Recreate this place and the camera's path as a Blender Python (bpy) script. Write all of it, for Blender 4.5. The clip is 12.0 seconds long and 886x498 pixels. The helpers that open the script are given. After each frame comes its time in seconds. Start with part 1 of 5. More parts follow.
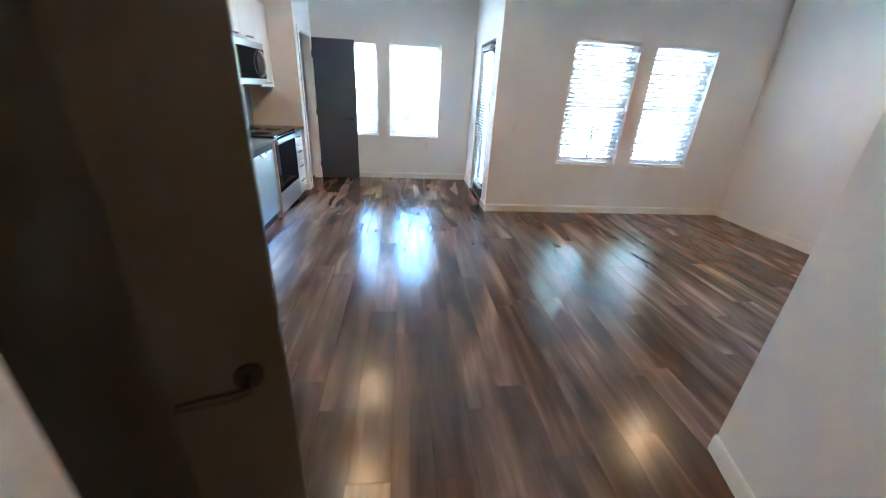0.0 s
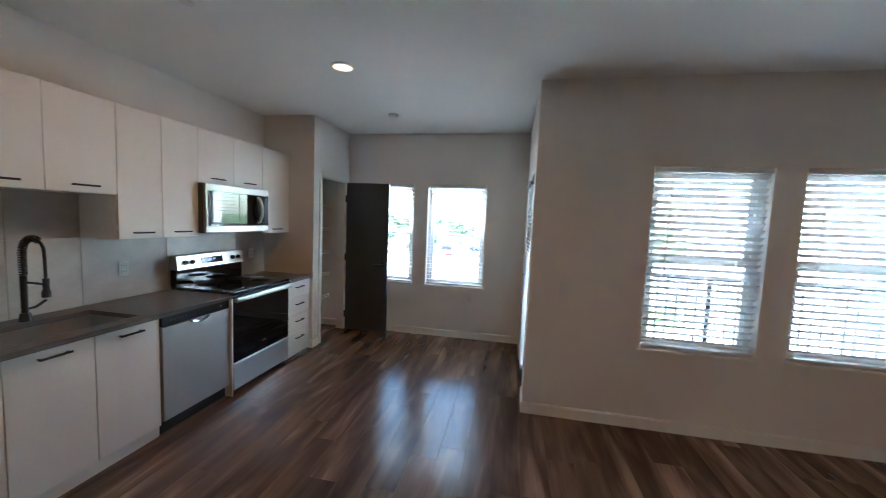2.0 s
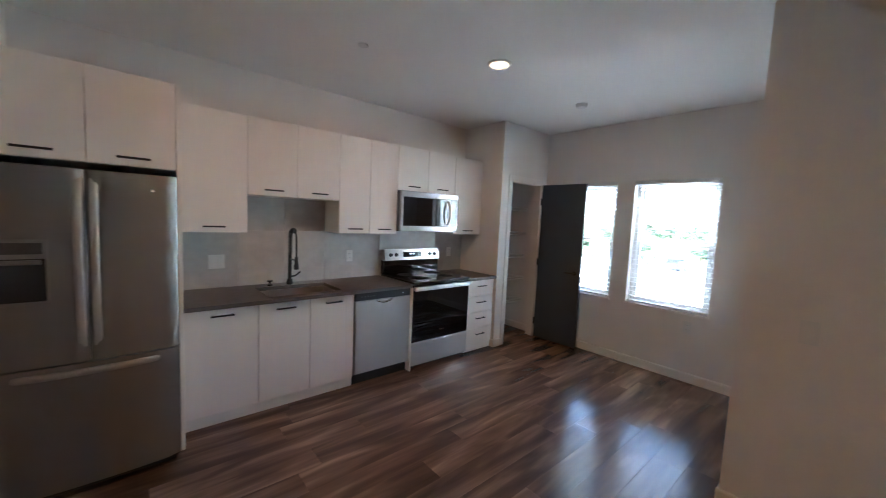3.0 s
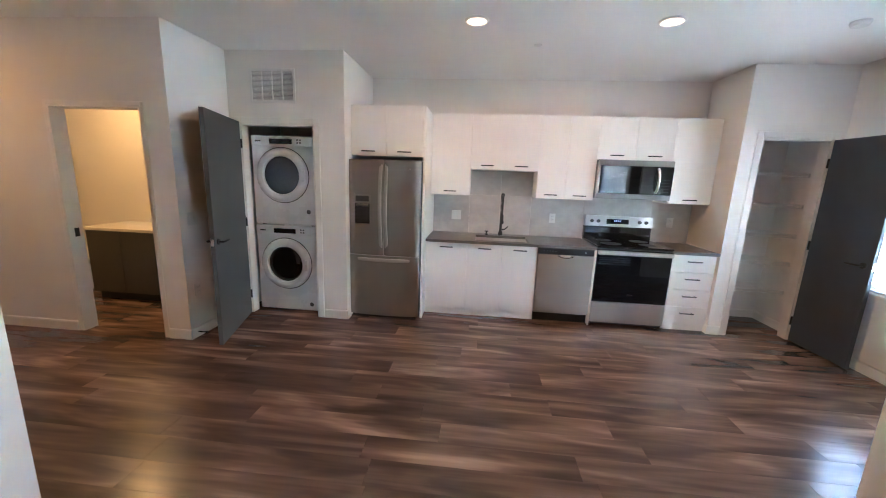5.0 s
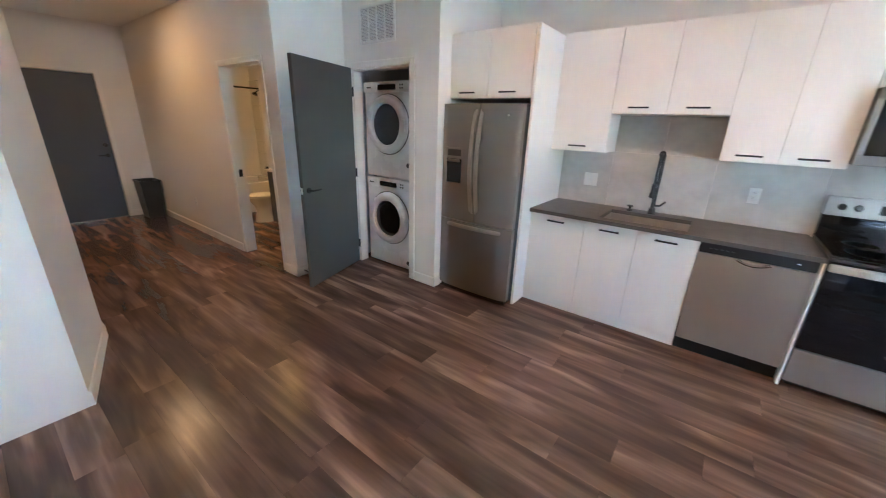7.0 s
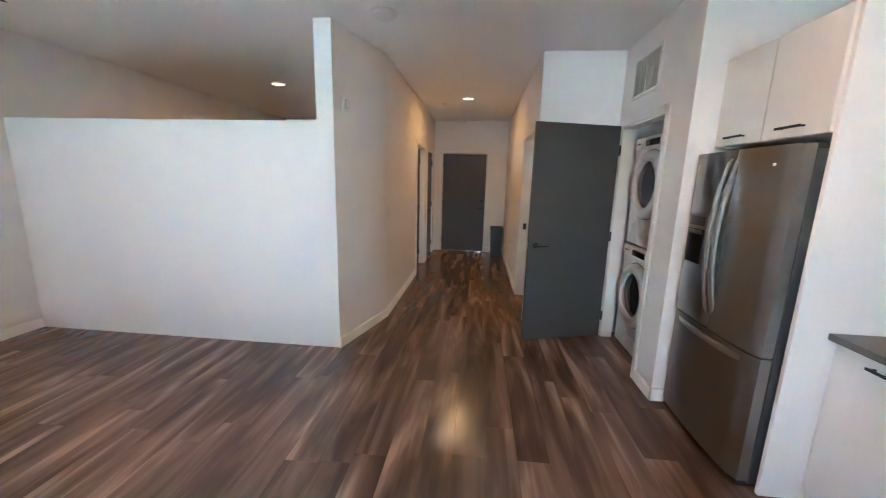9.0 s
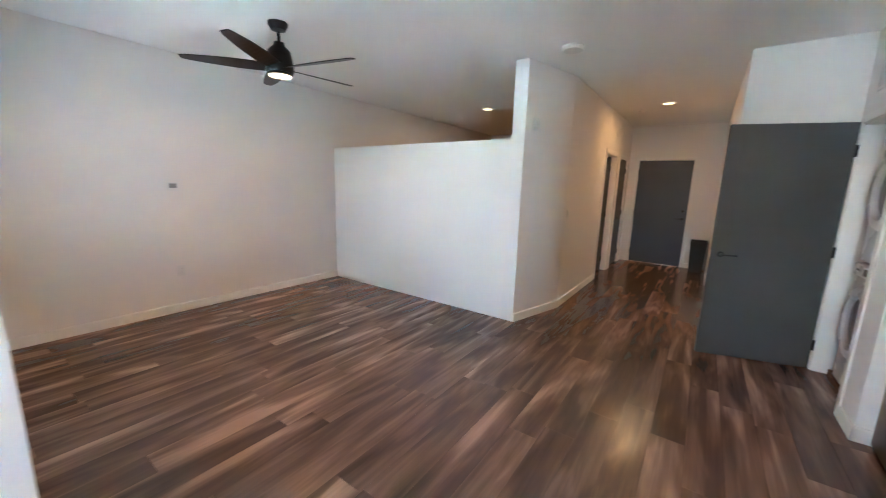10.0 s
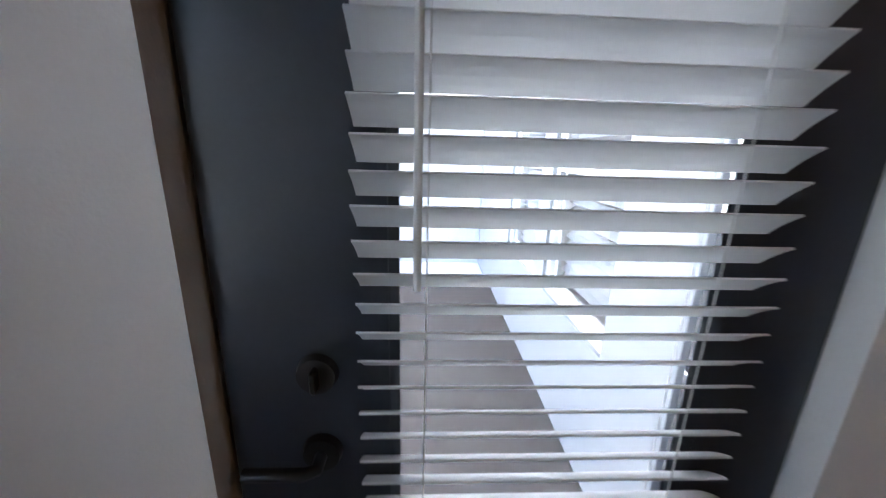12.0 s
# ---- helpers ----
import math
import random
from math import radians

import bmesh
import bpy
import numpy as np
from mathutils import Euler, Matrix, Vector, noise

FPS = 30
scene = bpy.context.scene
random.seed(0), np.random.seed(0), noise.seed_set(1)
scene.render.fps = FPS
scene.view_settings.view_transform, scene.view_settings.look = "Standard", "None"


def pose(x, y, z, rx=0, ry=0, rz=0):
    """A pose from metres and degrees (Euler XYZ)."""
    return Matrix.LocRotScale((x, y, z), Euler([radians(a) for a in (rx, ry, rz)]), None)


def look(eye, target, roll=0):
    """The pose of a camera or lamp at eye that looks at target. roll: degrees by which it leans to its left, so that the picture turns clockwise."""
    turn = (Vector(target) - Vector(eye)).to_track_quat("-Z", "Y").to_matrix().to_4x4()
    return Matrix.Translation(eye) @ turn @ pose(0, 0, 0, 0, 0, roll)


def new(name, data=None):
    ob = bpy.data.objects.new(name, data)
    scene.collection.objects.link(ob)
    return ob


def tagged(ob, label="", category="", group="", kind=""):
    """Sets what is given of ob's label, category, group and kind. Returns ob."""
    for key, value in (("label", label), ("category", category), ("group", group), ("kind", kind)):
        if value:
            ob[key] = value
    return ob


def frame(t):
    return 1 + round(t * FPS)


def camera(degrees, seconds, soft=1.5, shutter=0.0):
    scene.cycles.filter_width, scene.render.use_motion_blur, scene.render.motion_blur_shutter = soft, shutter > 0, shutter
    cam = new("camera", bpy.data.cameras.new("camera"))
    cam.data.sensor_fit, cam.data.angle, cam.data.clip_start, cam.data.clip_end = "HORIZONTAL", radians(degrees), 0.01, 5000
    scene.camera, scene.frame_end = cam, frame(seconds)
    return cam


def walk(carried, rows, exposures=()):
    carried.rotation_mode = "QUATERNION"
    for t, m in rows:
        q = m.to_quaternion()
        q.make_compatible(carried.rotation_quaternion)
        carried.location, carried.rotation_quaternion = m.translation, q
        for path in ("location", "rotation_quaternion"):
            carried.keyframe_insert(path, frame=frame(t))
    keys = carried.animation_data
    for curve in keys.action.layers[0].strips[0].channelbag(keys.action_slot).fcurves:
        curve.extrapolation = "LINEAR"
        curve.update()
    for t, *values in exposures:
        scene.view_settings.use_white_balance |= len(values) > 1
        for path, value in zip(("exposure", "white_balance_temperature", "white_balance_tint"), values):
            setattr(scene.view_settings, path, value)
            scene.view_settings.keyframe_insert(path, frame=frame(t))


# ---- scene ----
cam = camera(101.6, 12.0, soft=1.0, shutter=0.2)
PATH = [
    (0, (2.025, 0.058, 1.462), (2.241, 1.872, 0.648), 3.2),
    (0.5, (2.19, 0.437, 1.587), (2.51, 2.349, 1.099), 3.3),
    (0.7, (2.235, 0.584, 1.598), (2.598, 2.519, 1.248), 2.9),
    (1, (2.391, 0.829, 1.579), (2.717, 2.79, 1.363), 2.5),
    (1.5, (2.663, 1.222, 1.592), (2.781, 3.211, 1.424), 2.3),
    (2, (2.933, 1.563, 1.588), (2.558, 3.521, 1.426), 2.4),
    (2.5, (3.209, 1.876, 1.591), (2.231, 3.613, 1.42), 2.6),
    (3, (3.49, 2.086, 1.544), (1.981, 3.388, 1.375), 2.6),
    (3.5, (3.836, 2.164, 1.511), (1.985, 2.894, 1.314), 2.7),
    (5.5, (4.652, 3.189, 1.561), (2.744, 2.838, 1.075), 2.1),
    (6, (4.403, 3.417, 1.542), (2.571, 2.873, 0.952), 2.2),
    (6.5, (4.011, 3.526, 1.537), (2.281, 2.756, 0.894), 2.2),
    (6.7, (3.82, 3.565, 1.562), (2.159, 2.678, 0.89), 2.4),
    (7, (3.565, 3.577, 1.551), (2.055, 2.443, 0.893), 1.9),
    (9, (2.253, 4.016, 1.516), (2.44, 2.061, 1.139), 1.5),
    (9.5, (2.036, 4.272, 1.508), (2.745, 2.436, 1.153), 1.5),
    (10, (1.89, 4.629, 1.478), (3.03, 3.025, 1.123), 1.7),
    (10.5, (1.912, 4.916, 1.445), (3.452, 3.697, 1.069), 1.7),
    (11, (2.074, 5.126, 1.437), (3.922, 4.492, 1.012), 1.7),
    (11.5, (2.383, 5.309, 1.461), (4.316, 5.122, 0.984), 1.7),
    (12, (2.681, 5.46, 1.44), (4.607, 5.364, 0.908), 1.7),
]
walk(cam, [(t, look(eye, target, roll)) for t, eye, target, roll in PATH],
     exposures=[(0.0, 5.95, 4650, -7), (0.5, 5.22, 5250, -2), (1.0, 4.9, 5400, -1), (1.5, 4.7, 5350, -2), (2.0, 4.5, 5350, -3), (2.5, 4.4, 5350, 0), (3.0, 4.65, 5450, 2), (3.5, 4.82, 5500, 1), (5.5, 5.92, 5180, 1), (7.0, 5.86, 5050, -2), (9.0, 5.86, 5130, -2), (9.5, 5.9, 5250, -1), (10.0, 5.9, 5180, -3), (10.5, 5.45, 5080, -5), (11.0, 4.45, 5500, 4), (11.5, 3.7, 5700, 8), (12.0, 3.15, 6000, 12)])

# ---- world, sun, lamps ----
world = bpy.data.worlds.new("World")
scene.world = world
world.use_nodes = True
wn = world.node_tree.nodes
sky = wn.new("ShaderNodeTexSky")
sky.sky_type = 'NISHITA'
sky.sun_disc = False
sky.sun_elevation = radians(48)
sky.sun_rotation = radians(248)
wn["Background"].inputs[1].default_value = 0.15
world.node_tree.links.new(sky.outputs[0], wn["Background"].inputs[0])
sun = new("sun", bpy.data.lights.new("sun", 'SUN'))
sun.data.energy = 5.0
sun.data.angle = radians(0.6)
sun.data.color = (1.0, 0.96, 0.9)
sun.matrix_world = look((-25, -10, 32), (0, 0, 0))

H = 2.71            # ceiling height
WARM = (1.0, 0.48, 0.18)


def lamp(name, x, y, z, watts, size, color=WARM):
    L = new(name, bpy.data.lights.new(name, 'AREA'))
    L.data.shape, L.data.size, L.data.energy, L.data.color = 'DISK', size, watts, color
    L.location = (x, y, z)
    return L


LIGHTS = [(1.60, 4.19), (1.62, 2.80), (2.48, -1.66), (4.97, -0.85)]
for lx, ly in LIGHTS:
    lamp("downlight_lamp", lx, ly, H - 0.022, 0.22, 0.13)
lamp("fan_lamp", 4.85, 2.845, 2.288, 0.20, 0.17)
lamp("bath_lamp", 1.0, -1.2, H - 0.03, 0.38, 0.25, (1.0, 0.50, 0.17))
# fill lamps added outside, above view, to boost skylight through the two far windows
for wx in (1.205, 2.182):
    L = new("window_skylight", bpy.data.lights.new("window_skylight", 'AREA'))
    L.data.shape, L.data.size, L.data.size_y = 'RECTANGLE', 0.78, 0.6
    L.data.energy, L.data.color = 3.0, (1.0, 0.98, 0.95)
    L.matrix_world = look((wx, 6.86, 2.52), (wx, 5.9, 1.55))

# ---- materials ----


def mat(name, base, rough=0.5, metal=0.0, var=0.06, scale=3.0, fine=60.0, stretch=(1, 1, 1),
        bump=0.05, rvar=0.08, spec=0.5, perobj=0.0, tint=None, fac2=0.5, lim=(0.3, 0.7)):
    """Base colour with variation at two scales, roughness variation and fine relief."""
    m = bpy.data.materials.new(name)
    m.use_nodes = True
    n, l = m.node_tree.nodes, m.node_tree.links
    b = n["Principled BSDF"]
    b.inputs["Metallic"].default_value = metal
    b.inputs["Specular IOR Level"].default_value = spec
    tc, mp = n.new("ShaderNodeTexCoord"), n.new("ShaderNodeMapping")
    mp.inputs["Scale"].default_value = stretch
    l.new(tc.outputs["Object"], mp.inputs[0])
    info = n.new("ShaderNodeObjectInfo")
    off = n.new("ShaderNodeMath")
    off.operation = 'MULTIPLY'
    off.inputs[1].default_value = 37.0
    l.new(info.outputs["Random"], off.inputs[0])

    def nz(s, d):
        t = n.new("ShaderNodeTexNoise")
        t.noise_dimensions = '4D'
        t.inputs["Scale"].default_value = s
        t.inputs["Detail"].default_value = d
        l.new(mp.outputs[0], t.inputs["Vector"])
        l.new(off.outputs[0], t.inputs["W"])
        return t
    big, small = nz(scale, 3), nz(fine, 4)
    mix = n.new("ShaderNodeMix")
    mix.inputs[0].default_value = fac2
    l.new(big.outputs[0], mix.inputs[2])
    l.new(small.outputs[0], mix.inputs[3])
    ramp = n.new("ShaderNodeValToRGB")
    lo = [c * (1 - 2.2 * var) for c in base]
    hi = tint if tint else [min(1.0, c * (1 + 2.2 * var)) for c in base]
    ramp.color_ramp.elements[0].position, ramp.color_ramp.elements[1].position = lim
    ramp.color_ramp.elements[0].color = (*lo, 1)
    ramp.color_ramp.elements[1].color = (*hi, 1)
    l.new(mix.outputs[0], ramp.inputs[0])
    col = ramp.outputs[0]
    if perobj:
        hsv = n.new("ShaderNodeHueSaturation")
        mr = n.new("ShaderNodeMapRange")
        mr.inputs[3].default_value, mr.inputs[4].default_value = 1 - perobj, 1 + perobj
        l.new(info.outputs["Random"], mr.inputs[0])
        l.new(mr.outputs[0], hsv.inputs["Value"])
        l.new(col, hsv.inputs["Color"])
        col = hsv.outputs[0]
    l.new(col, b.inputs["Base Color"])
    rr = n.new("ShaderNodeMapRange")
    rr.inputs[3].default_value, rr.inputs[4].default_value = max(0.02, rough - rvar), min(1, rough + rvar)
    l.new(big.outputs[0], rr.inputs[0])
    l.new(rr.outputs[0], b.inputs["Roughness"])
    if bump:
        bp = n.new("ShaderNodeBump")
        bp.inputs["Strength"].default_value = bump
        bp.inputs["Distance"].default_value = 0.01
        l.new(small.outputs[0], bp.inputs["Height"])
        l.new(bp.outputs[0], b.inputs["Normal"])
    return m


def glow(name, color, strength):
    m = bpy.data.materials.new(name)
    m.use_nodes = True
    b = m.node_tree.nodes["Principled BSDF"]
    b.inputs["Base Color"].default_value = (0.9, 0.9, 0.9, 1)
    b.inputs["Emission Color"].default_value = (*color, 1)
    b.inputs["Emission Strength"].default_value = strength
    return m


def glass_mat(name, color=(1, 1, 1), rough=0.0):
    m = bpy.data.materials.new(name)
    m.use_nodes = True
    b = m.node_tree.nodes["Principled BSDF"]
    b.inputs["Base Color"].default_value = (*color, 1)
    b.inputs["Transmission Weight"].default_value = 1.0
    b.inputs["Roughness"].default_value = rough
    b.inputs["IOR"].default_value = 1.45
    return m


M_WALL = mat("wall_paint", (0.80, 0.765, 0.725), 0.75, var=0.012, scale=1.2, fine=160, bump=0.10, spec=0.3)
M_CEIL = mat("ceiling_paint", (0.86, 0.845, 0.82), 0.85, var=0.015, scale=1.0, fine=120, bump=0.12, spec=0.2)
M_TRIM = mat("trim_paint", (0.82, 0.79, 0.75), 0.45, var=0.015, scale=4, fine=90, bump=0.02)
M_DOORE = mat("entry_door_paint", (0.072, 0.081, 0.099), 0.5, var=0.05, scale=2.0, fine=110, bump=0.05)
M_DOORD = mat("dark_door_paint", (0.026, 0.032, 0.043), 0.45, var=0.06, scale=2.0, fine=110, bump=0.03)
# the other doors' grey, with blue window light tinted into the colour
M_DOORP = mat("pantry_door_skylit", (0.062, 0.075, 0.094), 0.5, var=0.05, scale=2.0, fine=110, bump=0.05)
M_DOOR = mat("door_paint", (0.084, 0.083, 0.077), 0.5, var=0.05, scale=2.0, fine=110, bump=0.05)
M_CAB = mat("white_laminate", (0.80, 0.775, 0.735), 0.40, var=0.008, scale=5, fine=40, stretch=(4, 4, 0.35), bump=0.03)
M_CARC = mat("cabinet_carcass", (0.78, 0.75, 0.71), 0.5, var=0.02, scale=5, fine=50, bump=0.02)
M_STEEL = mat("stainless_steel", (0.31, 0.30, 0.29), 0.36, 1.0, var=0.012, scale=2, fine=150, stretch=(1, 1, 5), bump=0.0, rvar=0.015)
M_STEELH = mat("brushed_steel", (0.55, 0.54, 0.53), 0.34, 1.0, var=0.012, scale=2, fine=150, stretch=(1, 1, 5), bump=0.0, rvar=0.015)
for brushed in (M_STEEL, M_STEELH):
    tn = brushed.node_tree.nodes.new("ShaderNodeTangent")
    tn.direction_type, tn.axis = 'RADIAL', 'Z'
    pb = brushed.node_tree.nodes["Principled BSDF"]
    brushed.node_tree.links.new(tn.outputs[0], pb.inputs["Tangent"])
    pb.inputs["Anisotropic"].default_value = 0.7
    pb.inputs["Anisotropic Rotation"].default_value = 0.25
M_CHROME = mat("chrome", (0.75, 0.75, 0.75), 0.1, 1.0, var=0.02, bump=0, rvar=0.03)
M_BLACKG = mat("black_glass", (0.008, 0.008, 0.009), 0.03, var=0.05, bump=0, rvar=0.01)
# grey in the dryer window's colour stands in for light reflected on it
M_DRYG = mat("dryer_glass_sheen", (0.07, 0.073, 0.078), 0.14, var=0.05, bump=0, rvar=0.03)
M_BLACKP = mat("black_plastic", (0.018, 0.018, 0.019), 0.4, var=0.1, scale=6, fine=80, bump=0.03)
M_BLACKM = mat("black_metal", (0.032, 0.031, 0.031), 0.33, 0.5, var=0.1, scale=8, fine=80, bump=0.02)
M_DGREY = mat("dark_grey_metal", (0.10, 0.10, 0.10), 0.45, 0.6, var=0.06, scale=4, fine=70, bump=0.02)
M_SATIN = mat("satin_black_hardware", (0.012, 0.012, 0.013), 0.48, var=0.08, scale=8, fine=80, bump=0.02)
M_GREYP = mat("grey_plastic", (0.26, 0.26, 0.26), 0.45, var=0.05, scale=6, fine=80, bump=0.02)
M_WHITE = mat("white_enamel", (0.70, 0.70, 0.71), 0.28, var=0.01, scale=4, fine=60, bump=0.0)
M_WPLAST = mat("white_plastic", (0.74, 0.73, 0.70), 0.4, var=0.015, scale=6, fine=60, bump=0.01)
M_COUNTER = mat("grey_quartz", (0.115, 0.108, 0.102), 0.32, var=0.10, scale=14, fine=220, bump=0.01, fac2=0.7)
M_SPLASH = mat("splash_tile", (0.50, 0.485, 0.46), 0.35, var=0.10, scale=2.2, fine=14, stretch=(1, 0.8, 1), bump=0.015, fac2=0.35, perobj=0.03)
M_BLIND = mat("blind_slat", (0.76, 0.765, 0.765), 0.45, var=0.012, scale=3, fine=70, bump=0.01)
bn, bl = M_BLIND.node_tree.nodes, M_BLIND.node_tree.links
thin = bn.new("ShaderNodeBsdfTranslucent")
thin.inputs[0].default_value = (0.85, 0.86, 0.87, 1)
blend = bn.new("ShaderNodeMixShader")
blend.inputs[0].default_value = 0.02
bl.new(bn["Principled BSDF"].outputs[0], blend.inputs[1])
bl.new(thin.outputs[0], blend.inputs[2])
bl.new(blend.outputs[0], bn["Material Output"].inputs[0])
M_VINYL = mat("window_vinyl", (0.80, 0.80, 0.79), 0.4, var=0.015, scale=4, fine=60, bump=0.01)
M_GLASS = glass_mat("clear_glass")
M_CORD = mat("blind_cord", (0.7, 0.7, 0.68), 0.7, var=0.02)


def plank_material():
    """Dark wood-look vinyl: broad figure, long grain, and pale or dark planks by chance."""
    m = bpy.data.materials.new("vinyl_plank")
    m.use_nodes = True
    n, l = m.node_tree.nodes, m.node_tree.links
    b = n["Principled BSDF"]
    tc, info = n.new("ShaderNodeTexCoord"), n.new("ShaderNodeObjectInfo")
    off = n.new("ShaderNodeMath")
    off.operation = 'MULTIPLY'
    off.inputs[1].default_value = 53.0
    l.new(info.outputs["Random"], off.inputs[0])

    def field(stretch, s, detail, dist):
        mp = n.new("ShaderNodeMapping")
        mp.inputs["Scale"].default_value = stretch
        l.new(tc.outputs["Object"], mp.inputs[0])
        t = n.new("ShaderNodeTexNoise")
        t.noise_dimensions = '4D'
        t.inputs["Scale"].default_value, t.inputs["Detail"].default_value = s, detail
        t.inputs["Distortion"].default_value = dist
        l.new(mp.outputs[0], t.inputs["Vector"])
        l.new(off.outputs[0], t.inputs["W"])
        return t.outputs[0]
    broad = field((3.6, 0.62, 1), 1.7, 2.4, 0.8)
    grain = field((9.0, 0.45, 1), 5.0, 4, 0.3)
    mix = n.new("ShaderNodeMix")
    mix.inputs[0].default_value = 0.15
    l.new(broad, mix.inputs[2])
    l.new(grain, mix.inputs[3])
    shift = n.new("ShaderNodeMapRange")
    shift.inputs[3].default_value, shift.inputs[4].default_value = -0.06, 0.06
    l.new(info.outputs["Random"], shift.inputs[0])
    add = n.new("ShaderNodeMath")
    l.new(mix.outputs[0], add.inputs[0])
    l.new(shift.outputs[0], add.inputs[1])
    ramp = n.new("ShaderNodeValToRGB")
    e = ramp.color_ramp.elements
    e[0].position, e[0].color = 0.31, (0.062, 0.041, 0.032, 1)
    e[1].position, e[1].color = 0.70, (0.39, 0.258, 0.187, 1)
    for p, c in ((0.45, (0.106, 0.067, 0.051, 1)), (0.57, (0.190, 0.121, 0.089, 1))):
        e.new(p).color = c
    l.new(add.outputs[0], ramp.inputs[0])
    l.new(ramp.outputs[0], b.inputs["Base Color"])
    rr = n.new("ShaderNodeMapRange")
    rr.inputs[3].default_value, rr.inputs[4].default_value = 0.18, 0.25
    l.new(grain, rr.inputs[0])
    l.new(rr.outputs[0], b.inputs["Roughness"])
    bp = n.new("ShaderNodeBump")
    bp.inputs["Strength"].default_value, bp.inputs["Distance"].default_value = 0.007, 0.01
    l.new(grain, bp.inputs["Height"])
    l.new(bp.outputs[0], b.inputs["Normal"])
    return m


M_FLOOR = plank_material()
M_SUB = mat("floor_base", (0.03, 0.02, 0.016), 0.6, var=0.1)
M_CONC = mat("concrete", (0.80, 0.79, 0.775), 0.85, var=0.035, scale=2, fine=40, bump=0.05)
M_SIDING = mat("grey_siding", (0.36, 0.37, 0.385), 0.6, var=0.03, scale=2, fine=40, bump=0.05)
M_WSIDING = mat("bright_siding", (0.74, 0.745, 0.75), 0.6, var=0.03, scale=2, fine=40, bump=0.05)
M_BALC = mat("railing_metal", (0.05, 0.053, 0.056), 0.45, 0.5, var=0.06, scale=5, fine=60, bump=0.02)
M_ASPH = mat("pale_concrete_lot", (0.55, 0.54, 0.52), 0.9, var=0.12, scale=0.3, fine=12, bump=0.2)
M_GRASS = mat("grass", (0.11, 0.15, 0.05), 0.9, var=0.25, scale=0.4, fine=9, bump=0.3)
M_LEAF = mat("leaves", (0.06, 0.078, 0.042), 0.7, var=0.3, scale=1.5, fine=9, bump=0.1)
M_BARK = mat("bark", (0.12, 0.09, 0.06), 0.9, var=0.2, scale=6, fine=30, bump=0.4)
M_TUB = mat("bath_enamel", (0.82, 0.80, 0.76), 0.2, var=0.01, bump=0)
M_GROUT = mat("grout", (0.45, 0.44, 0.42), 0.8, var=0.04)
M_VANITY = mat("vanity_front", (0.085, 0.081, 0.080), 0.45, var=0.06, scale=3, fine=60, stretch=(3, 3, 0.4), bump=0.03)
M_LAMP = glow("lamp_diffuser", (1.0, 0.62, 0.32), 0.12)
M_DISPLAY = glow("blue_display", (0.25, 0.35, 1.0), 0.03)

# ---- mesh helpers ----


def cube(bm, x0, x1, y0, y1, z0, z1, bevel=0.0, seg=2):
    r = bmesh.ops.create_cube(bm, size=1.0)
    vs = r["verts"]
    bmesh.ops.scale(bm, vec=(x1 - x0, y1 - y0, z1 - z0), verts=vs)
    bmesh.ops.translate(bm, vec=((x0 + x1) / 2, (y0 + y1) / 2, (z0 + z1) / 2), verts=vs)
    if bevel:
        es = list({e for v in vs for e in v.link_edges})
        bmesh.ops.bevel(bm, geom=es, offset=bevel, segments=seg, affect='EDGES', profile=0.5)
    return bm


def box(x0, x1, y0, y1, z0, z1, bevel=0.0, seg=2):
    return cube(bmesh.new(), x0, x1, y0, y1, z0, z1, bevel, seg)


def cyl(bm, c, r0, r1, h, axis='z', n=32):
    """A closed cylinder or cone from c along the axis."""
    r = bmesh.ops.create_cone(bm, cap_ends=True, segments=n, radius1=r0, radius2=r1, depth=h)
    m = Matrix.Translation((0, 0, h / 2))
    if axis == 'x':
        m = Euler((0, radians(90), 0)).to_matrix().to_4x4() @ m
    elif axis == 'y':
        m = Euler((radians(-90), 0, 0)).to_matrix().to_4x4() @ m
    bmesh.ops.transform(bm, matrix=Matrix.Translation(c) @ m, verts=r["verts"])
    return bm


def lathe(bm, prof, c, axis='z', n=40):
    """Turns a profile of (radius, height) round an axis through c."""
    rings = []
    for r, h in prof:
        ring = []
        for i in range(n):
            a = 2 * math.pi * i / n
            p = (r * math.cos(a), r * math.sin(a), h)
            if axis == 'x':
                p = (h, r * math.cos(a), r * math.sin(a))
            ring.append(bm.verts.new((p[0] + c[0], p[1] + c[1], p[2] + c[2])))
        rings.append(ring)
    for a, b in zip(rings, rings[1:]):
        for i in range(n):
            bm.faces.new((a[i], a[(i + 1) % n], b[(i + 1) % n], b[i]))
    for ring in (rings[0], rings[-1]):
        if (ring[0].co - ring[n // 2].co).length > 1e-5:
            bm.faces.new(ring)
    bmesh.ops.recalc_face_normals(bm, faces=bm.faces[:])
    return bm


def tube(bm, pts, r, n=12):
    """A round bar through the points."""
    pts = [Vector(p) for p in pts]
    rings = []
    ref = None
    for i, p in enumerate(pts):
        d = (pts[min(i + 1, len(pts) - 1)] - pts[max(i - 1, 0)]).normalized()
        if ref is None:
            ref = d.orthogonal().normalized()
        u = (ref - d * ref.dot(d)).normalized()
        ref = u
        v = d.cross(u)
        rings.append([bm.verts.new(p + r * (math.cos(2 * math.pi * k / n) * u + math.sin(2 * math.pi * k / n) * v)) for k in range(n)])
    for a, b in zip(rings, rings[1:]):
        for k in range(n):
            bm.faces.new((a[k], a[(k + 1) % n], b[(k + 1) % n], b[k]))
    bm.faces.new(rings[0])
    bm.faces.new(rings[-1])
    bmesh.ops.recalc_face_normals(bm, faces=bm.faces[:])
    return bm


WORLDWISE = {}


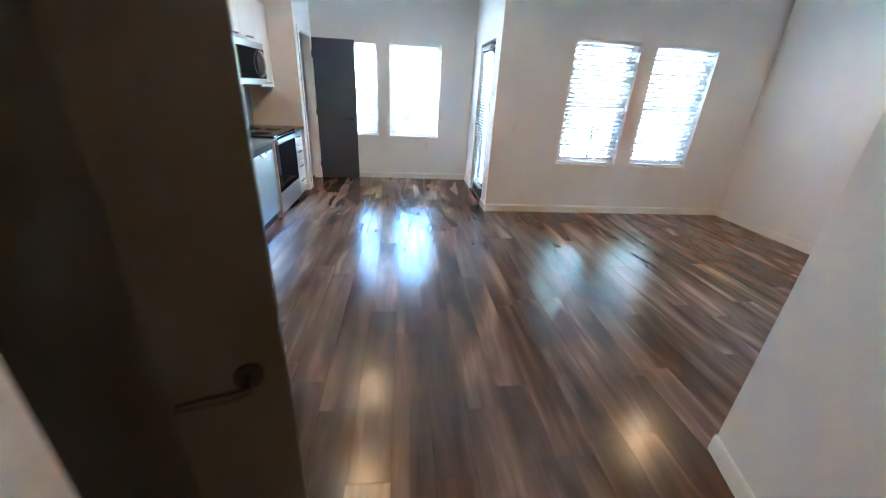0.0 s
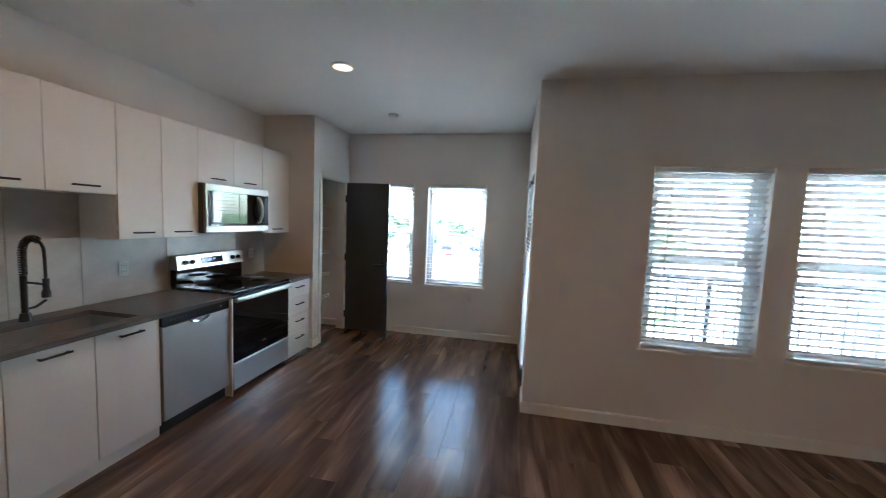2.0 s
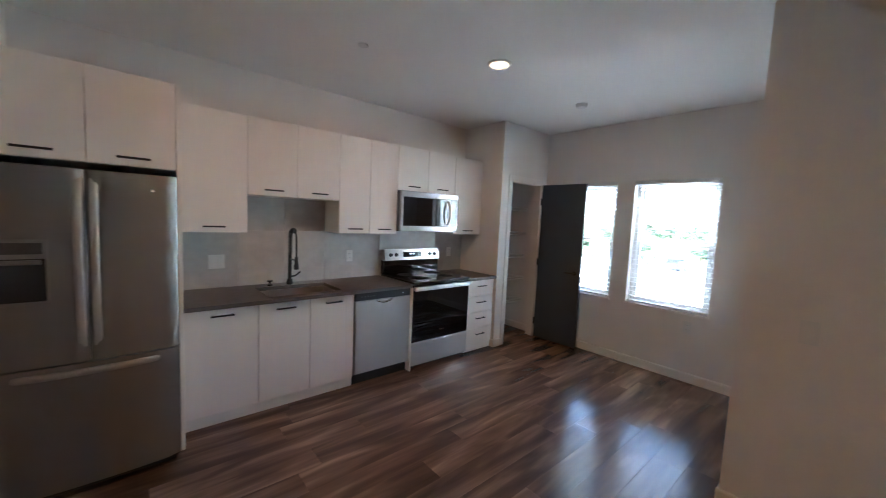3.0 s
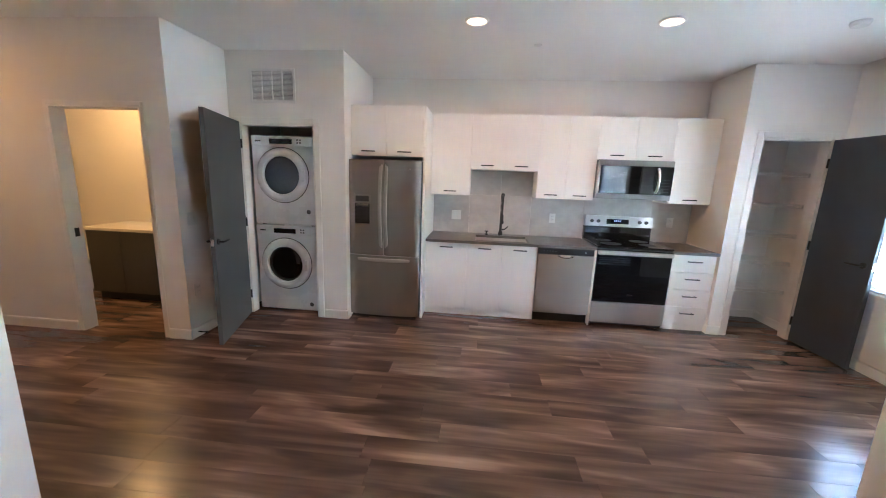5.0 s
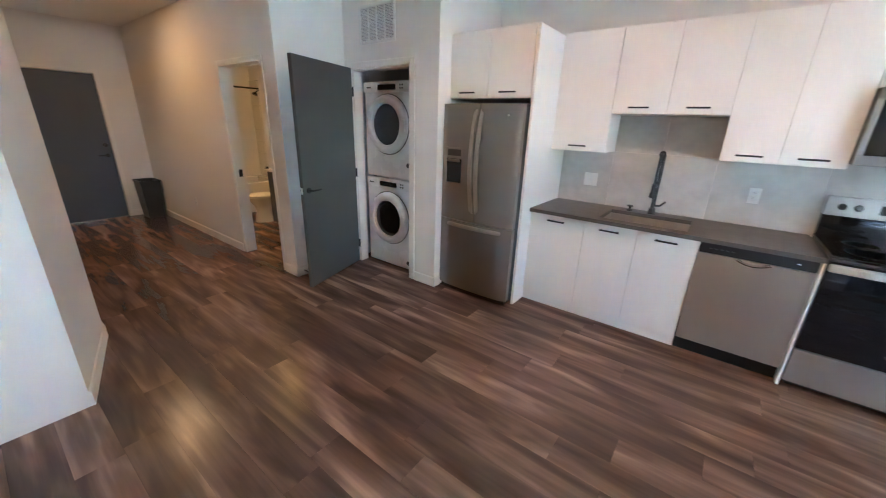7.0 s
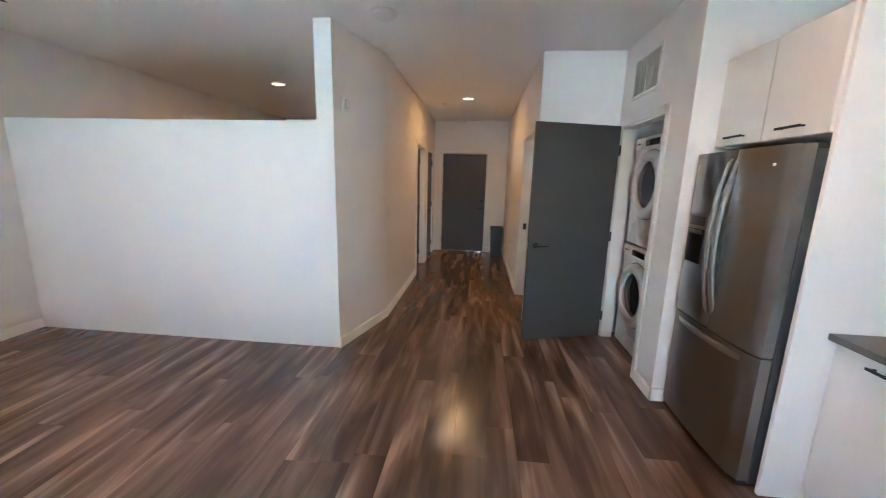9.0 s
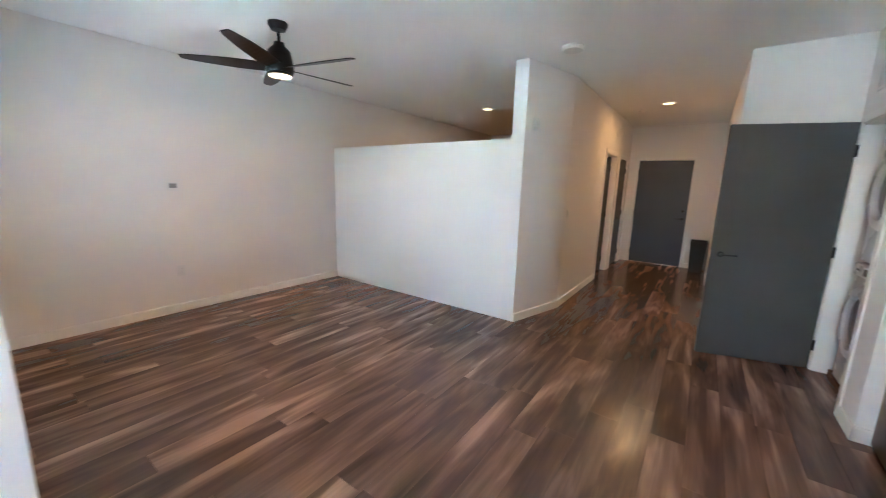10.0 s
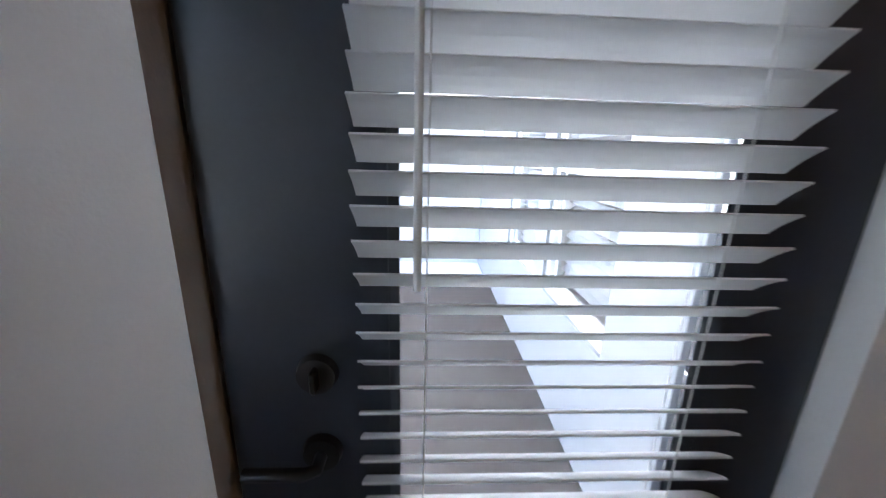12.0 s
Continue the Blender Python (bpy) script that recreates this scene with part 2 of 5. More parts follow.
def thing(name, label, category, at=(0, 0, 0), group="", kind="", m=None):
    """An Empty at the base of a thing. With m its parts are given in its own axes, else in the world's."""
    e = new(name)
    e.empty_display_size = 0.1
    e.matrix_world = m if m else Matrix.Translation(at)
    WORLDWISE[e.name] = Matrix() if m else Matrix.Translation(at).inverted()
    return tagged(e, label, category, group, kind)


def part(name, bm, material, parent=None, label="", smooth=False):
    me = bpy.data.meshes.new(name)
    bm.to_mesh(me)
    bm.free()
    me.materials.append(material)
    if smooth:
        me.polygons.foreach_set("use_smooth", [True] * len(me.polygons))
        me.set_sharp_from_angle(angle=radians(40))
    ob = new(name, me)
    if parent:
        ob.parent = parent
        ob.matrix_parent_inverse = WORLDWISE.get(parent.name, Matrix())
    if label:
        tagged(ob, label)
    return ob


def single(name, bm, material, label, category, group="", kind="", smooth=False):
    return tagged(part(name, bm, material, smooth=smooth), label, category, group, kind)


def structure(name, bm, material, label="", category=""):
    return tagged(part(name, bm, material), label, category, kind="structure")


def wall_bm(axis, f0, f1, a0, a1, z0, z1, holes=()):
    """A wall between f0 and f1 across, from a0 to a1 along, with holes (b0, b1, c0, c1) cut through."""
    bm = bmesh.new()

    def put(p0, p1, q0, q1):
        if p1 - p0 > 1e-4 and q1 - q0 > 1e-4:
            if axis == 'y':
                cube(bm, f0, f1, p0, p1, q0, q1)
            else:
                cube(bm, p0, p1, f0, f1, q0, q1)
    at = a0
    for b0, b1, c0, c1 in sorted(holes):
        put(at, b0, z0, z1)
        put(b0, b1, z0, c0)
        put(b0, b1, c1, z1)
        at = b1
    put(at, a1, z0, z1)
    return bm


# ---- large structure ----
T = 0.12
FARWIN = [(0.81, 1.60), (1.79, 2.575)]
LIVWIN = [(3.955, 4.745), (4.945, 5.725)]
WZ0, WZ1 = 0.685, 2.05
LZ0, LZ1 = 0.635, 2.055
BD0, BD1, BDZ = 4.862, 5.745, 2.035      # balcony door
structure("wall_kitchen", wall_bm('y', -T, 0, 0.193, 6.32, 0, H), M_WALL, "warm white painted kitchen wall", "wall")
structure("wall_pantry_side", wall_bm('x', 5.41, 5.51, 0, 0.65, 0, H), M_WALL, "warm white wall beside the pantry", "wall")
structure("wall_pantry", wall_bm('y', 0.55, 0.65, 5.51, 6.32, 0, H, [(5.59, 6.21, 0, 2.045)]), M_WALL, "warm white wall with the pantry doorway", "wall")
structure("wall_far", wall_bm('x', 6.32, 6.47, -T, 3.238, 0, H, [(a, b, WZ0, WZ1) for a, b in FARWIN]), M_WALL, "white wall with two windows", "wall")
structure("wall_balcony", wall_bm('y', 3.088, 3.238, 4.576, 6.32, 0, H, [(BD0, BD1, 0, BDZ)]), M_WALL, "white wall with the balcony door", "wall")
structure("wall_living", wall_bm('x', 4.576, 4.726, 3.238, 6.45, 0, H, [(a, b, LZ0, LZ1) for a, b in LIVWIN]), M_WALL, "white living room wall with two windows", "wall")
structure("wall_right", wall_bm('y', 6.45, 6.57, -3.87, 4.726, 0, H), M_WALL, "long warm white painted wall", "wall")
structure("wall_partition", box(3.585, 6.45, 0.958, 1.078, 0, 1.955), M_WALL, "white partition wall that stops below the ceiling", "partition")
# slanted wall with its end post
bm = bmesh.new()
foot = [(3.225, 0.265), (3.444, 1.078), (3.585, 1.078), (3.585, 0.958), (3.54, 0.958), (3.345, 0.25), (3.345, 0.2), (3.225, 0.2)]
lo = [bm.verts.new((x, y, 0)) for x, y in foot]
hi = [bm.verts.new((x, y, H)) for x, y in foot]
bm.faces.new(hi)
bm.faces.new(lo[::-1])
for i in range(len(foot)):
    j = (i + 1) % len(foot)
    bm.faces.new((lo[i], lo[j], hi[j], hi[i]))
bmesh.ops.recalc_face_normals(bm, faces=bm.faces[:])
structure("wall_slanted", bm, M_WALL, "slanted warm white wall at the hallway mouth", "wall")
HALLDOORS = [(-2.42, -1.60), (-3.46, -2.70)]
structure("wall_hall_bedroom", wall_bm('y', 3.225, 3.345, -3.75, 0.2, 0, H, [(a, b, 0, 2.045) for a, b in HALLDOORS]), M_WALL, "hallway wall with two doorways", "wall")
structure("wall_entry", wall_bm('x', -3.87, -3.75, 0.0, 6.45, 0, H, [(2.125, 3.045, 0, 2.055)]), M_WALL, "warm white wall with the entry door", "wall")
structure("wall_hall_bath", wall_bm('y', 1.59, 1.71, -3.75, 0.193, 0, H, [(-0.80, 0.065, 0, 2.045)]), M_WALL, "hallway wall with the bathroom doorway", "wall")
structure("wall_laundry_side", wall_bm('x', 0.193, 0.313, 0, 1.71, 0, H), M_WALL, "white wall beside the laundry closet", "wall")
structure("wall_laundry", wall_bm('y', 0.87, 0.97, 0.313, 1.525, 0, H, [(0.43, 1.21, 0, 2.025)]), M_WALL, "white wall with the laundry doorway", "wall")
structure("wall_fridge_side", wall_bm('x', 1.405, 1.525, 0, 0.87, 0, H), M_WALL, "white wall beside the refrigerator", "wall")
structure("wall_bath_back", wall_bm('y', 0.26, 0.38, -2.6, 0.193, 0, H), M_WALL, "bathroom wall behind the vanity", "wall")
structure("wall_bath_tub", wall_bm('y', -0.05, 0.07, -3.75, -2.6, 0, H), M_WALL, "bathroom wall at the end of the tub", "wall")
structure("wall_bath_return", wall_bm('x', -2.66, -2.6, 0.07, 0.26, 0, H), M_WALL, "short bathroom wall return", "wall")
structure("ceiling", box(-0.3, 6.6, -3.9, 6.5, H, H + 0.2), M_CEIL, "smooth off-white ceiling", "ceiling")
floor = structure("floor", box(-0.12, 6.57, -3.87, 6.47, -0.25, -0.009), M_SUB, "dark brown wood-look vinyl plank floor", "floor")


def baseboard(x0, y0, x1, y1, nx, ny):
    """Runs along a wall from one point to another; (nx, ny) points into the room."""
    d = Vector((x1 - x0, y1 - y0, 0))
    bm = bmesh.new()
    prof = [(0, 0), (0.013, 0), (0.013, 0.080), (0.009, 0.092), (0, 0.094)]
    n = Vector((nx, ny, 0)).normalized()
    ends = []
    for p in (Vector((x0, y0, 0)), Vector((x1, y1, 0))):
        ends.append([bm.verts.new(p + n * a + Vector((0, 0, h))) for a, h in prof])
    k = len(prof)
    for i in range(k):
        bm.faces.new((ends[0][i], ends[0][(i + 1) % k], ends[1][(i + 1) % k], ends[1][i]))
    bm.faces.new(ends[0])
    bm.faces.new(ends[1])
    bmesh.ops.recalc_face_normals(bm, faces=bm.faces[:])
    structure("baseboard", bm, M_TRIM, "white painted baseboard", "baseboard")


for seg in [(0.66, 6.32, 3.088, 6.32, 0, -1), (3.088, 5.75, 3.088, 6.31, -1, 0), (3.088, 4.576, 3.088, 4.86, -1, 0),
            (3.075, 4.576, 6.45, 4.576, 0, -1), (6.45, 1.078, 6.45, 4.565, -1, 0),
            (3.444, 1.078, 3.225, 0.265, -1, 0.27), (3.225, 0.265, 3.225, -1.54, -1, 0), (3.225, -2.48, 3.225, -2.64, -1, 0),
            (3.225, -3.52, 3.225, -3.75, -1, 0), (3.22, -3.75, 3.10, -3.75, 0, 1), (2.07, -3.75, 1.71, -3.75, 0, 1),
            (1.71, -3.74, 1.71, -0.84, 1, 0), (1.71, 0.105, 1.71, 0.326, 1, 0), (1.723, 0.313, 0.98, 0.313, 0, 1),
            (0.97, 1.275, 0.97, 1.538, 1, 0), (0.983, 1.525, 0.88, 1.525, 0, 1), (0.65, 5.40, 0.65, 5.53, 1, 0),
            (0.663, 5.41, 0.60, 5.41, 0, -1), (0.0, 5.52, 0.0, 6.32, 1, 0), (0.0, 5.51, 0.55, 5.51, 0, 1), (0.0, 6.32, 0.55, 6.32, 0, -1),
            (0.38, -2.6, 0.38, -1.6, 1, 0), (1.59, -2.6, 1.59, -0.85, -1, 0)]:
    baseboard(*seg)


def casing_y(name, x, nx, y0, y1, z1, w=0.058, d=0.014, depth=0.1):
    """Door trim on a wall that faces along x, with the jamb lining."""
    bm = bmesh.new()
    xa, xb = sorted((x, x + nx * d))
    cube(bm, xa, xb, y0 - w, y0, 0, z1 + w, 0.003, 1)
    cube(bm, xa, xb, y1, y1 + w, 0, z1 + w, 0.003, 1)
    cube(bm, xa, xb, y0, y1, z1, z1 + w, 0.003, 1)
    ja, jb = sorted((x + nx * 0.004, x - nx * depth))
    cube(bm, ja, jb, y0, y0 + 0.016, 0, z1 - 0.016)
    cube(bm, ja, jb, y1 - 0.016, y1, 0, z1 - 0.016)
    cube(bm, ja, jb, y0, y1, z1 - 0.016, z1)
    structure(name, bm, M_TRIM, "white painted door trim and jamb", "door trim")


casing_y("trim_pantry", 0.65, 1, 5.59, 6.21, 2.045)
casing_y("trim_laundry", 0.97, 1, 0.43, 1.21, 2.025)
casing_y("trim_bath", 1.71, 1, -0.80, 0.065, 2.045, 0.035, 0.006, 0.122)
for a, b in HALLDOORS:
    casing_y("trim_hall", 3.225, -1, a, b, 2.045, 0.055, 0.014, 0.08)
bm = bmesh.new()
cube(bm, 2.075, 2.125, -3.75, -3.735, 0, 2.105, 0.003, 1)
cube(bm, 3.045, 3.095, -3.75, -3.735, 0, 2.105, 0.003, 1)
cube(bm, 2.125, 3.045, -3.75, -3.735, 2.055, 2.105, 0.003, 1)
structure("trim_entry", bm, M_TRIM, "white painted frame round the entry door", "door trim")

# ---- windows and blinds ----


def blind(name, w, top, bottom, m, tilt, label, group, pitch=0.0505, wand=0.55, brackets=True):
    """Horizontal slat blind in its own axes: x along the width, y outward, z up; its middle plane is y = 0."""
    b = thing(name, label, "window blind", m=m, group=group)
    part("headrail", box(0.004, w - 0.004, -0.026, 0.026, top - 0.036, top, 0.004), M_BLIND, b)
    part("valance", box(0.001, w - 0.001, -0.036, -0.028, top - 0.040, top - 0.002, 0.003), M_BLIND, b)
    bm = bmesh.new()
    sec = [(-0.0245, 0.0), (-0.013, 0.0012), (0.0, 0.0017), (0.013, 0.0012), (0.0245, 0.0)]
    sec = sec + [(y, z - 0.0028) for y, z in sec[::-1]]
    ca, sa = math.cos(radians(tilt)), math.sin(radians(tilt))
    ends = [[bm.verts.new((x, y * ca + z * sa, -y * sa + z * ca)) for y, z in sec] for x in (0.006, w - 0.006)]
    k = len(sec)
    for i in range(k):
        bm.faces.new((ends[0][i], ends[0][(i + 1) % k], ends[1][(i + 1) % k], ends[1][i]))
    bm.faces.new(ends[0])
    bm.faces.new(ends[1])
    bmesh.ops.recalc_face_normals(bm, faces=bm.faces[:])
    z = top - 0.085 if not brackets else top - 0.062
    first = part("slat", bm, M_BLIND, b)
    first.location = (0, 0, z)
    z -= pitch
    while z > bottom + 0.05:
        s = new("slat", first.data)
        s.parent = b
        s.location = (random.uniform(-0.0012, 0.0012), 0, z + random.uniform(-0.0008, 0.0008))
        s.rotation_euler = (radians(random.uniform(-1.2, 1.2)), 0, 0)
        z -= pitch
    part("bottom_rail", box(0.005, w - 0.005, -0.025, 0.025, bottom + 0.006, bottom + 0.026, 0.004), M_BLIND, b)
    for f in (0.17, 0.83):
        for y in (-0.027, 0.027):
            part("ladder_cord", tube(bmesh.new(), [(w * f, y * ca, top - 0.06), (w * f, y * ca, bottom + 0.02)], 0.0011, 5), M_CORD, b)
    if wand:
        part("wand", tube(bmesh.new(), [(w * 0.15, -0.044, top - 0.05), (w * 0.15, -0.046, top - 0.3), (w * 0.15, -0.045, top - 0.06 - wand)], 0.0045, 8), M_CORD, b)
    if brackets:
        part("bracket", box(-0.002, 0.012, -0.036, 0.02, top - 0.05, top + 0.016, 0.002), M_WPLAST, b)
    return b


def window(num, x0, x1, y, z0, z1, depth=0.15):
    w = thing("window_%d" % num, "white vinyl single-hung window with a sill", "window", (x0, y, z0), "windows", "structure")
    f = 0.045
    ya, yb = y + depth - 0.07, y + depth - 0.005
    bm = bmesh.new()
    cube(bm, x0, x0 + f, ya, yb, z0, z1, 0.004, 1)
    cube(bm, x1 - f, x1, ya, yb, z0, z1, 0.004, 1)
    cube(bm, x0 + f, x1 - f, ya, yb, z1 - f, z1, 0.004, 1)
    cube(bm, x0 + f, x1 - f, ya, yb, z0, z0 + f, 0.004, 1)
    part("window_frame", bm, M_VINYL, w)
    zm = (z0 + z1) / 2 + 0.015
    for nm, a, b, yy in (("upper_sash", zm - 0.02, z1 - f, yb - 0.032), ("lower_sash", z0 + f, zm + 0.02, ya + 0.006)):
        bm = bmesh.new()
        s = 0.034
        cube(bm, x0 + f, x0 + f + s, yy, yy + 0.026, a, b, 0.003, 1)
        cube(bm, x1 - f - s, x1 - f, yy, yy + 0.026, a, b, 0.003, 1)
        cube(bm, x0 + f + s, x1 - f - s, yy, yy + 0.026, a, a + s, 0.003, 1)
        cube(bm, x0 + f + s, x1 - f - s, yy, yy + 0.026, b - s, b, 0.003, 1)
        sash = part(nm, bm, M_VINYL, w)
        g = part("pane", box(x0 + f + s, x1 - f - s, yy + 0.010, yy + 0.015, a + s, b - s), M_GLASS, sash)
        g.visible_shadow = False
    part("window_sill", box(x0 - 0.012, x1 + 0.012, y - 0.018, y + depth - 0.07, z0 - 0.004, z0 + 0.016, 0.004), M_TRIM, w)


for i, (a, b) in enumerate(FARWIN):
    window(i + 1, a, b, 6.32, WZ0, WZ1)
    blind("window_blind", b - a - 0.012, WZ1, WZ0 + 0.018, Matrix.Translation((a + 0.006, 6.32 + 0.036, 0)), 2,
          "white faux-wood slat blind, lowered and open", "blinds")
for i, (a, b) in enumerate(LIVWIN):
    window(i + 3, a, b, 4.576, LZ0, LZ1)
    blind("window_blind", b - a - 0.012, LZ1, LZ0 + 0.018, Matrix.Translation((a + 0.006, 4.576 + 0.036, 0)), (36, 35)[i],
          "white faux-wood slat blind, lowered and open", "blinds", wand=0.8)

# balcony door: dark leaf with a tall pane, blind hung on its inner face
bd = thing("door_balcony", "dark grey balcony door with a tall glass pane", "door", (3.14, BD0, 0), kind="structure")
bm = bmesh.new()
g0, g1, gz0, gz1 = 5.062, 5.505, 0.22, 1.90
xa, xb = 3.122, 3.167
cube(bm, xa + 0.006, xb, BD0 + 0.012, g0, 0.012, BDZ - 0.014, 0.003, 1)
cube(bm, xa, xb, g1, BD1 - 0.012, 0.012, BDZ - 0.014, 0.003, 1)
cube(bm, xa, xb, g0, g1, 0.012, gz0, 0.003, 1)
cube(bm, xa, xb, g0, g1, gz1, BDZ - 0.014, 0.003, 1)
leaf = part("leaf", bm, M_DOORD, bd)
bm = bmesh.new()
for p in ((g0 - 0.02, g0 + 0.012, gz0 - 0.02, gz1 + 0.02), (g1 - 0.012, g1 + 0.02, gz0 - 0.02, gz1 + 0.02),
          (g0 + 0.012, g1 - 0.012, gz0 - 0.02, gz0 + 0.012), (g0 + 0.012, g1 - 0.012, gz1 - 0.012, gz1 + 0.02)):
    cube(bm, xa + 0.0015, xa + 0.005, *p, 0.001, 1)
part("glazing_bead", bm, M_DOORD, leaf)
gl = part("pane", box(3.142, 3.148, g0, g1, gz0, gz1), M_GLASS, leaf)
gl.visible_shadow = False
for zz, long in ((1.01, True), (1.14, False)):
    bm = bmesh.new()
    cyl(bm, (3.121, 5.605, zz), 0.029, 0.026, -0.012, 'x', 24)
    if long:
        tube(bm, [(3.115, 5.605, zz), (3.085, 5.605, zz), (3.078, 5.62, zz), (3.078, 5.70, zz)], 0.009)
    else:
        cube(bm, 3.092, 3.112, 5.601, 5.609, zz - 0.016, zz + 0.016, 0.002, 1)
    part("lever_handle" if long else "deadbolt_turn", bm, M_SATIN, leaf, "black lever handle" if long else "black deadbolt turn", smooth=True)
bm = bmesh.new()
cube(bm, 3.155, 3.235, BD0, BD0 + 0.011, 0, BDZ)
cube(bm, 3.155, 3.235, BD1 - 0.011, BD1, 0, BDZ)
cube(bm, 3.155, 3.235, BD0 + 0.011, BD1 - 0.011, BDZ - 0.012, BDZ)
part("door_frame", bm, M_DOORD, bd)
part("threshold", box(3.10, 3.26, BD0, BD1, 0.0, 0.011, 0.003), M_DGREY, bd)
blind("door_blind", 0.529, 1.981, 0.17, Matrix.Translation((3.094, 5.548, 0)) @ pose(0, 0, 0, 0, 0, -90), 37,
      "white faux-wood slat blind on the balcony door", "blinds", pitch=0.038, wand=0.63, brackets=False)

# ---- interior doors ----


def lever(bm, x, y, z, way, reach):
    cyl(bm, (x, y, z), 0.026, 0.026, 0.010 * way, 'y', 24)
    tube(bm, [(x, y, z), (x, y + 0.045 * way, z), (x + 0.012 * reach, y + 0.052 * way, z), (x + 0.11 * reach, y + 0.05 * way, z)], 0.0085)


def door_leaf(name, m, w, h, label, handle=True, paint=None, hinge_zs=(0.22, 1.02, 1.82), knob=0.94, knuckle=-0.004):
    """A flush door in its own axes: hinge at x = 0, leaf along x, 0.035 thick along y."""
    d = thing(name, label, "door", m=m, kind="structure")
    part("leaf", box(0.003, w, 0, 0.036, 0.010, h, 0.0025, 1), paint or M_DOOR, d)
    if handle:
        for way, yy in ((1, 0.0365), (-1, -0.0005)):
            bm = bmesh.new()
            lever(bm, w - 0.065, yy, knob, way, -1)
            part("door_handle", bm, M_SATIN, d, "black lever handle", smooth=True)
        part("latch", box(w - 0.0005, w + 0.003, 0.006, 0.030, knob - 0.03, knob + 0.03, 0.001, 1), M_CHROME, d)
    for z in hinge_zs:
        bm = bmesh.new()
        cyl(bm, (-0.003, knuckle, z - 0.045), 0.0085, 0.0085, 0.09, 'z', 12)
        cube(bm, 0.0005, 0.0025, 0.002, 0.030, z - 0.045, z + 0.045)
        part("hinge", bm, M_SATIN, d, "black butt hinge")
    return d


door_leaf("door_pantry", pose(0.672, 6.206, 0, 0, 0, 0.6), 0.605, 2.035, "dark grey flush pantry door standing open, blue daylight in its colour", paint=M_DOORP)
door_leaf("door_laundry", pose(1.000, 0.400, 0, 0, 0, 17.2), 0.83, 2.035, "dark grey flush laundry door standing open", knuckle=0.041)
door_leaf("door_entry", pose(3.04, -3.757, 0, 0, 0, 180), 0.905, 2.045, "dark blue-grey flush entry door, closed",
          paint=M_DOORE)
bm = bmesh.new()
cyl(bm, (2.20, -3.757, 1.09), 0.03, 0.028, 0.014, 'y', 24)
cube(bm, 2.196, 2.204, -3.744, -3.726, 1.072, 1.108, 0.002, 1)
single("deadbolt", bm, M_BLACKM, "black deadbolt on the entry door", "deadbolt")
single("threshold", box(2.125, 3.045, -3.80, -3.74, 0.0, 0.012, 0.003), M_CHROME, "aluminium threshold under the entry door", "threshold")
door_leaf("door_bedroom", pose(3.31, HALLDOORS[0][0] + 0.018, 0, 0, 0, 0), 0.77, 2.03, "dark grey flush bedroom door standing open inside", knuckle=0.040)
door_leaf("door_closet", pose(3.275, HALLDOORS[1][0] + 0.018, 0, 0, 0, 90), 0.722, 2.028, "dark grey flush closet door, closed", knuckle=0.042)
door_leaf("door_bath", pose(1.585, 0.046, 0, 0, 0, 180), 0.80, 2.03, "dark grey bathroom door standing open inside", handle=False)
single("strike_plate", box(1.625, 1.665, -0.7835, -0.7805, 0.90, 0.98, 0.001, 1), M_BLACKM, "black strike plate on the bathroom jamb", "strike plate")

# ---- kitchen ----


def pull(bm, x, y, z, length=0.145):
    """A flat black bar pull on a front that faces along x, centred at y."""
    cube(bm, x + 0.022, x + 0.032, y - length / 2, y + length / 2, z - 0.006, z + 0.006, 0.002, 1)
    for s in (-1, 1):
        cube(bm, x - 0.001, x + 0.024, y + s * (length / 2 - 0.012) - 0.004, y + s * (length / 2 - 0.012) + 0.004, z - 0.004, z + 0.004)
    return bm


def front(cab, name, x, y0, y1, z0, z1, hz, hy=None):
    g = 0.0018
    d = part(name, box(x - 0.019, x, y0 + g, y1 - g, z0 + g, z1 - g, 0.0016, 1), M_CAB, cab)
    part("handle", pull(bmesh.new(), x, hy if hy else (y0 + y1) / 2, hz), M_BLACKM, d, "black bar pull")


def upper(y0, y1, z0, z1, depth, n, label, hz=0.045, x0=0.002):
    c = thing("wall_cabinet", label, "cabinet", (x0, (y0 + y1) / 2, z0), "upper kitchen cabinets")
    part("body", box(x0, depth - 0.021, y0 + 0.001, y1 - 0.001, z0, z1), M_CARC, c)
    for i in range(n):
        a, b = y0 + (y1 - y0) * i / n, y0 + (y1 - y0) * (i + 1) / n
        front(c, "door", depth, a, b, z0, z1, z0 + hz)


UZ = 2.265
upper(2.318, 2.772, 1.362, UZ, 0.335, 1, "tall white laminate wall cabinet beside the refrigerator")
upper(2.772, 3.530, 1.662, UZ, 0.335, 2, "short white two-door wall cabinet above the sink")
upper(3.530, 4.160, 1.362, UZ, 0.335, 2, "tall white two-door laminate wall cabinet")
upper(4.160, 4.950, 1.815, UZ, 0.335, 2, "short white wall cabinet above the microwave")
upper(4.950, 5.405, 1.362, UZ, 0.335, 1, "tall white laminate wall cabinet beside the pantry wall")
upper(1.532, 2.290, 1.752, 2.252, 0.812, 2, "white two-door cabinet above the refrigerator")
single("end_panel", box(0.002, 0.80, 2.2925, 2.3155, 0.0, 2.252, 0.0015, 1), M_CAB, "tall white laminate panel beside the refrigerator", "panel")


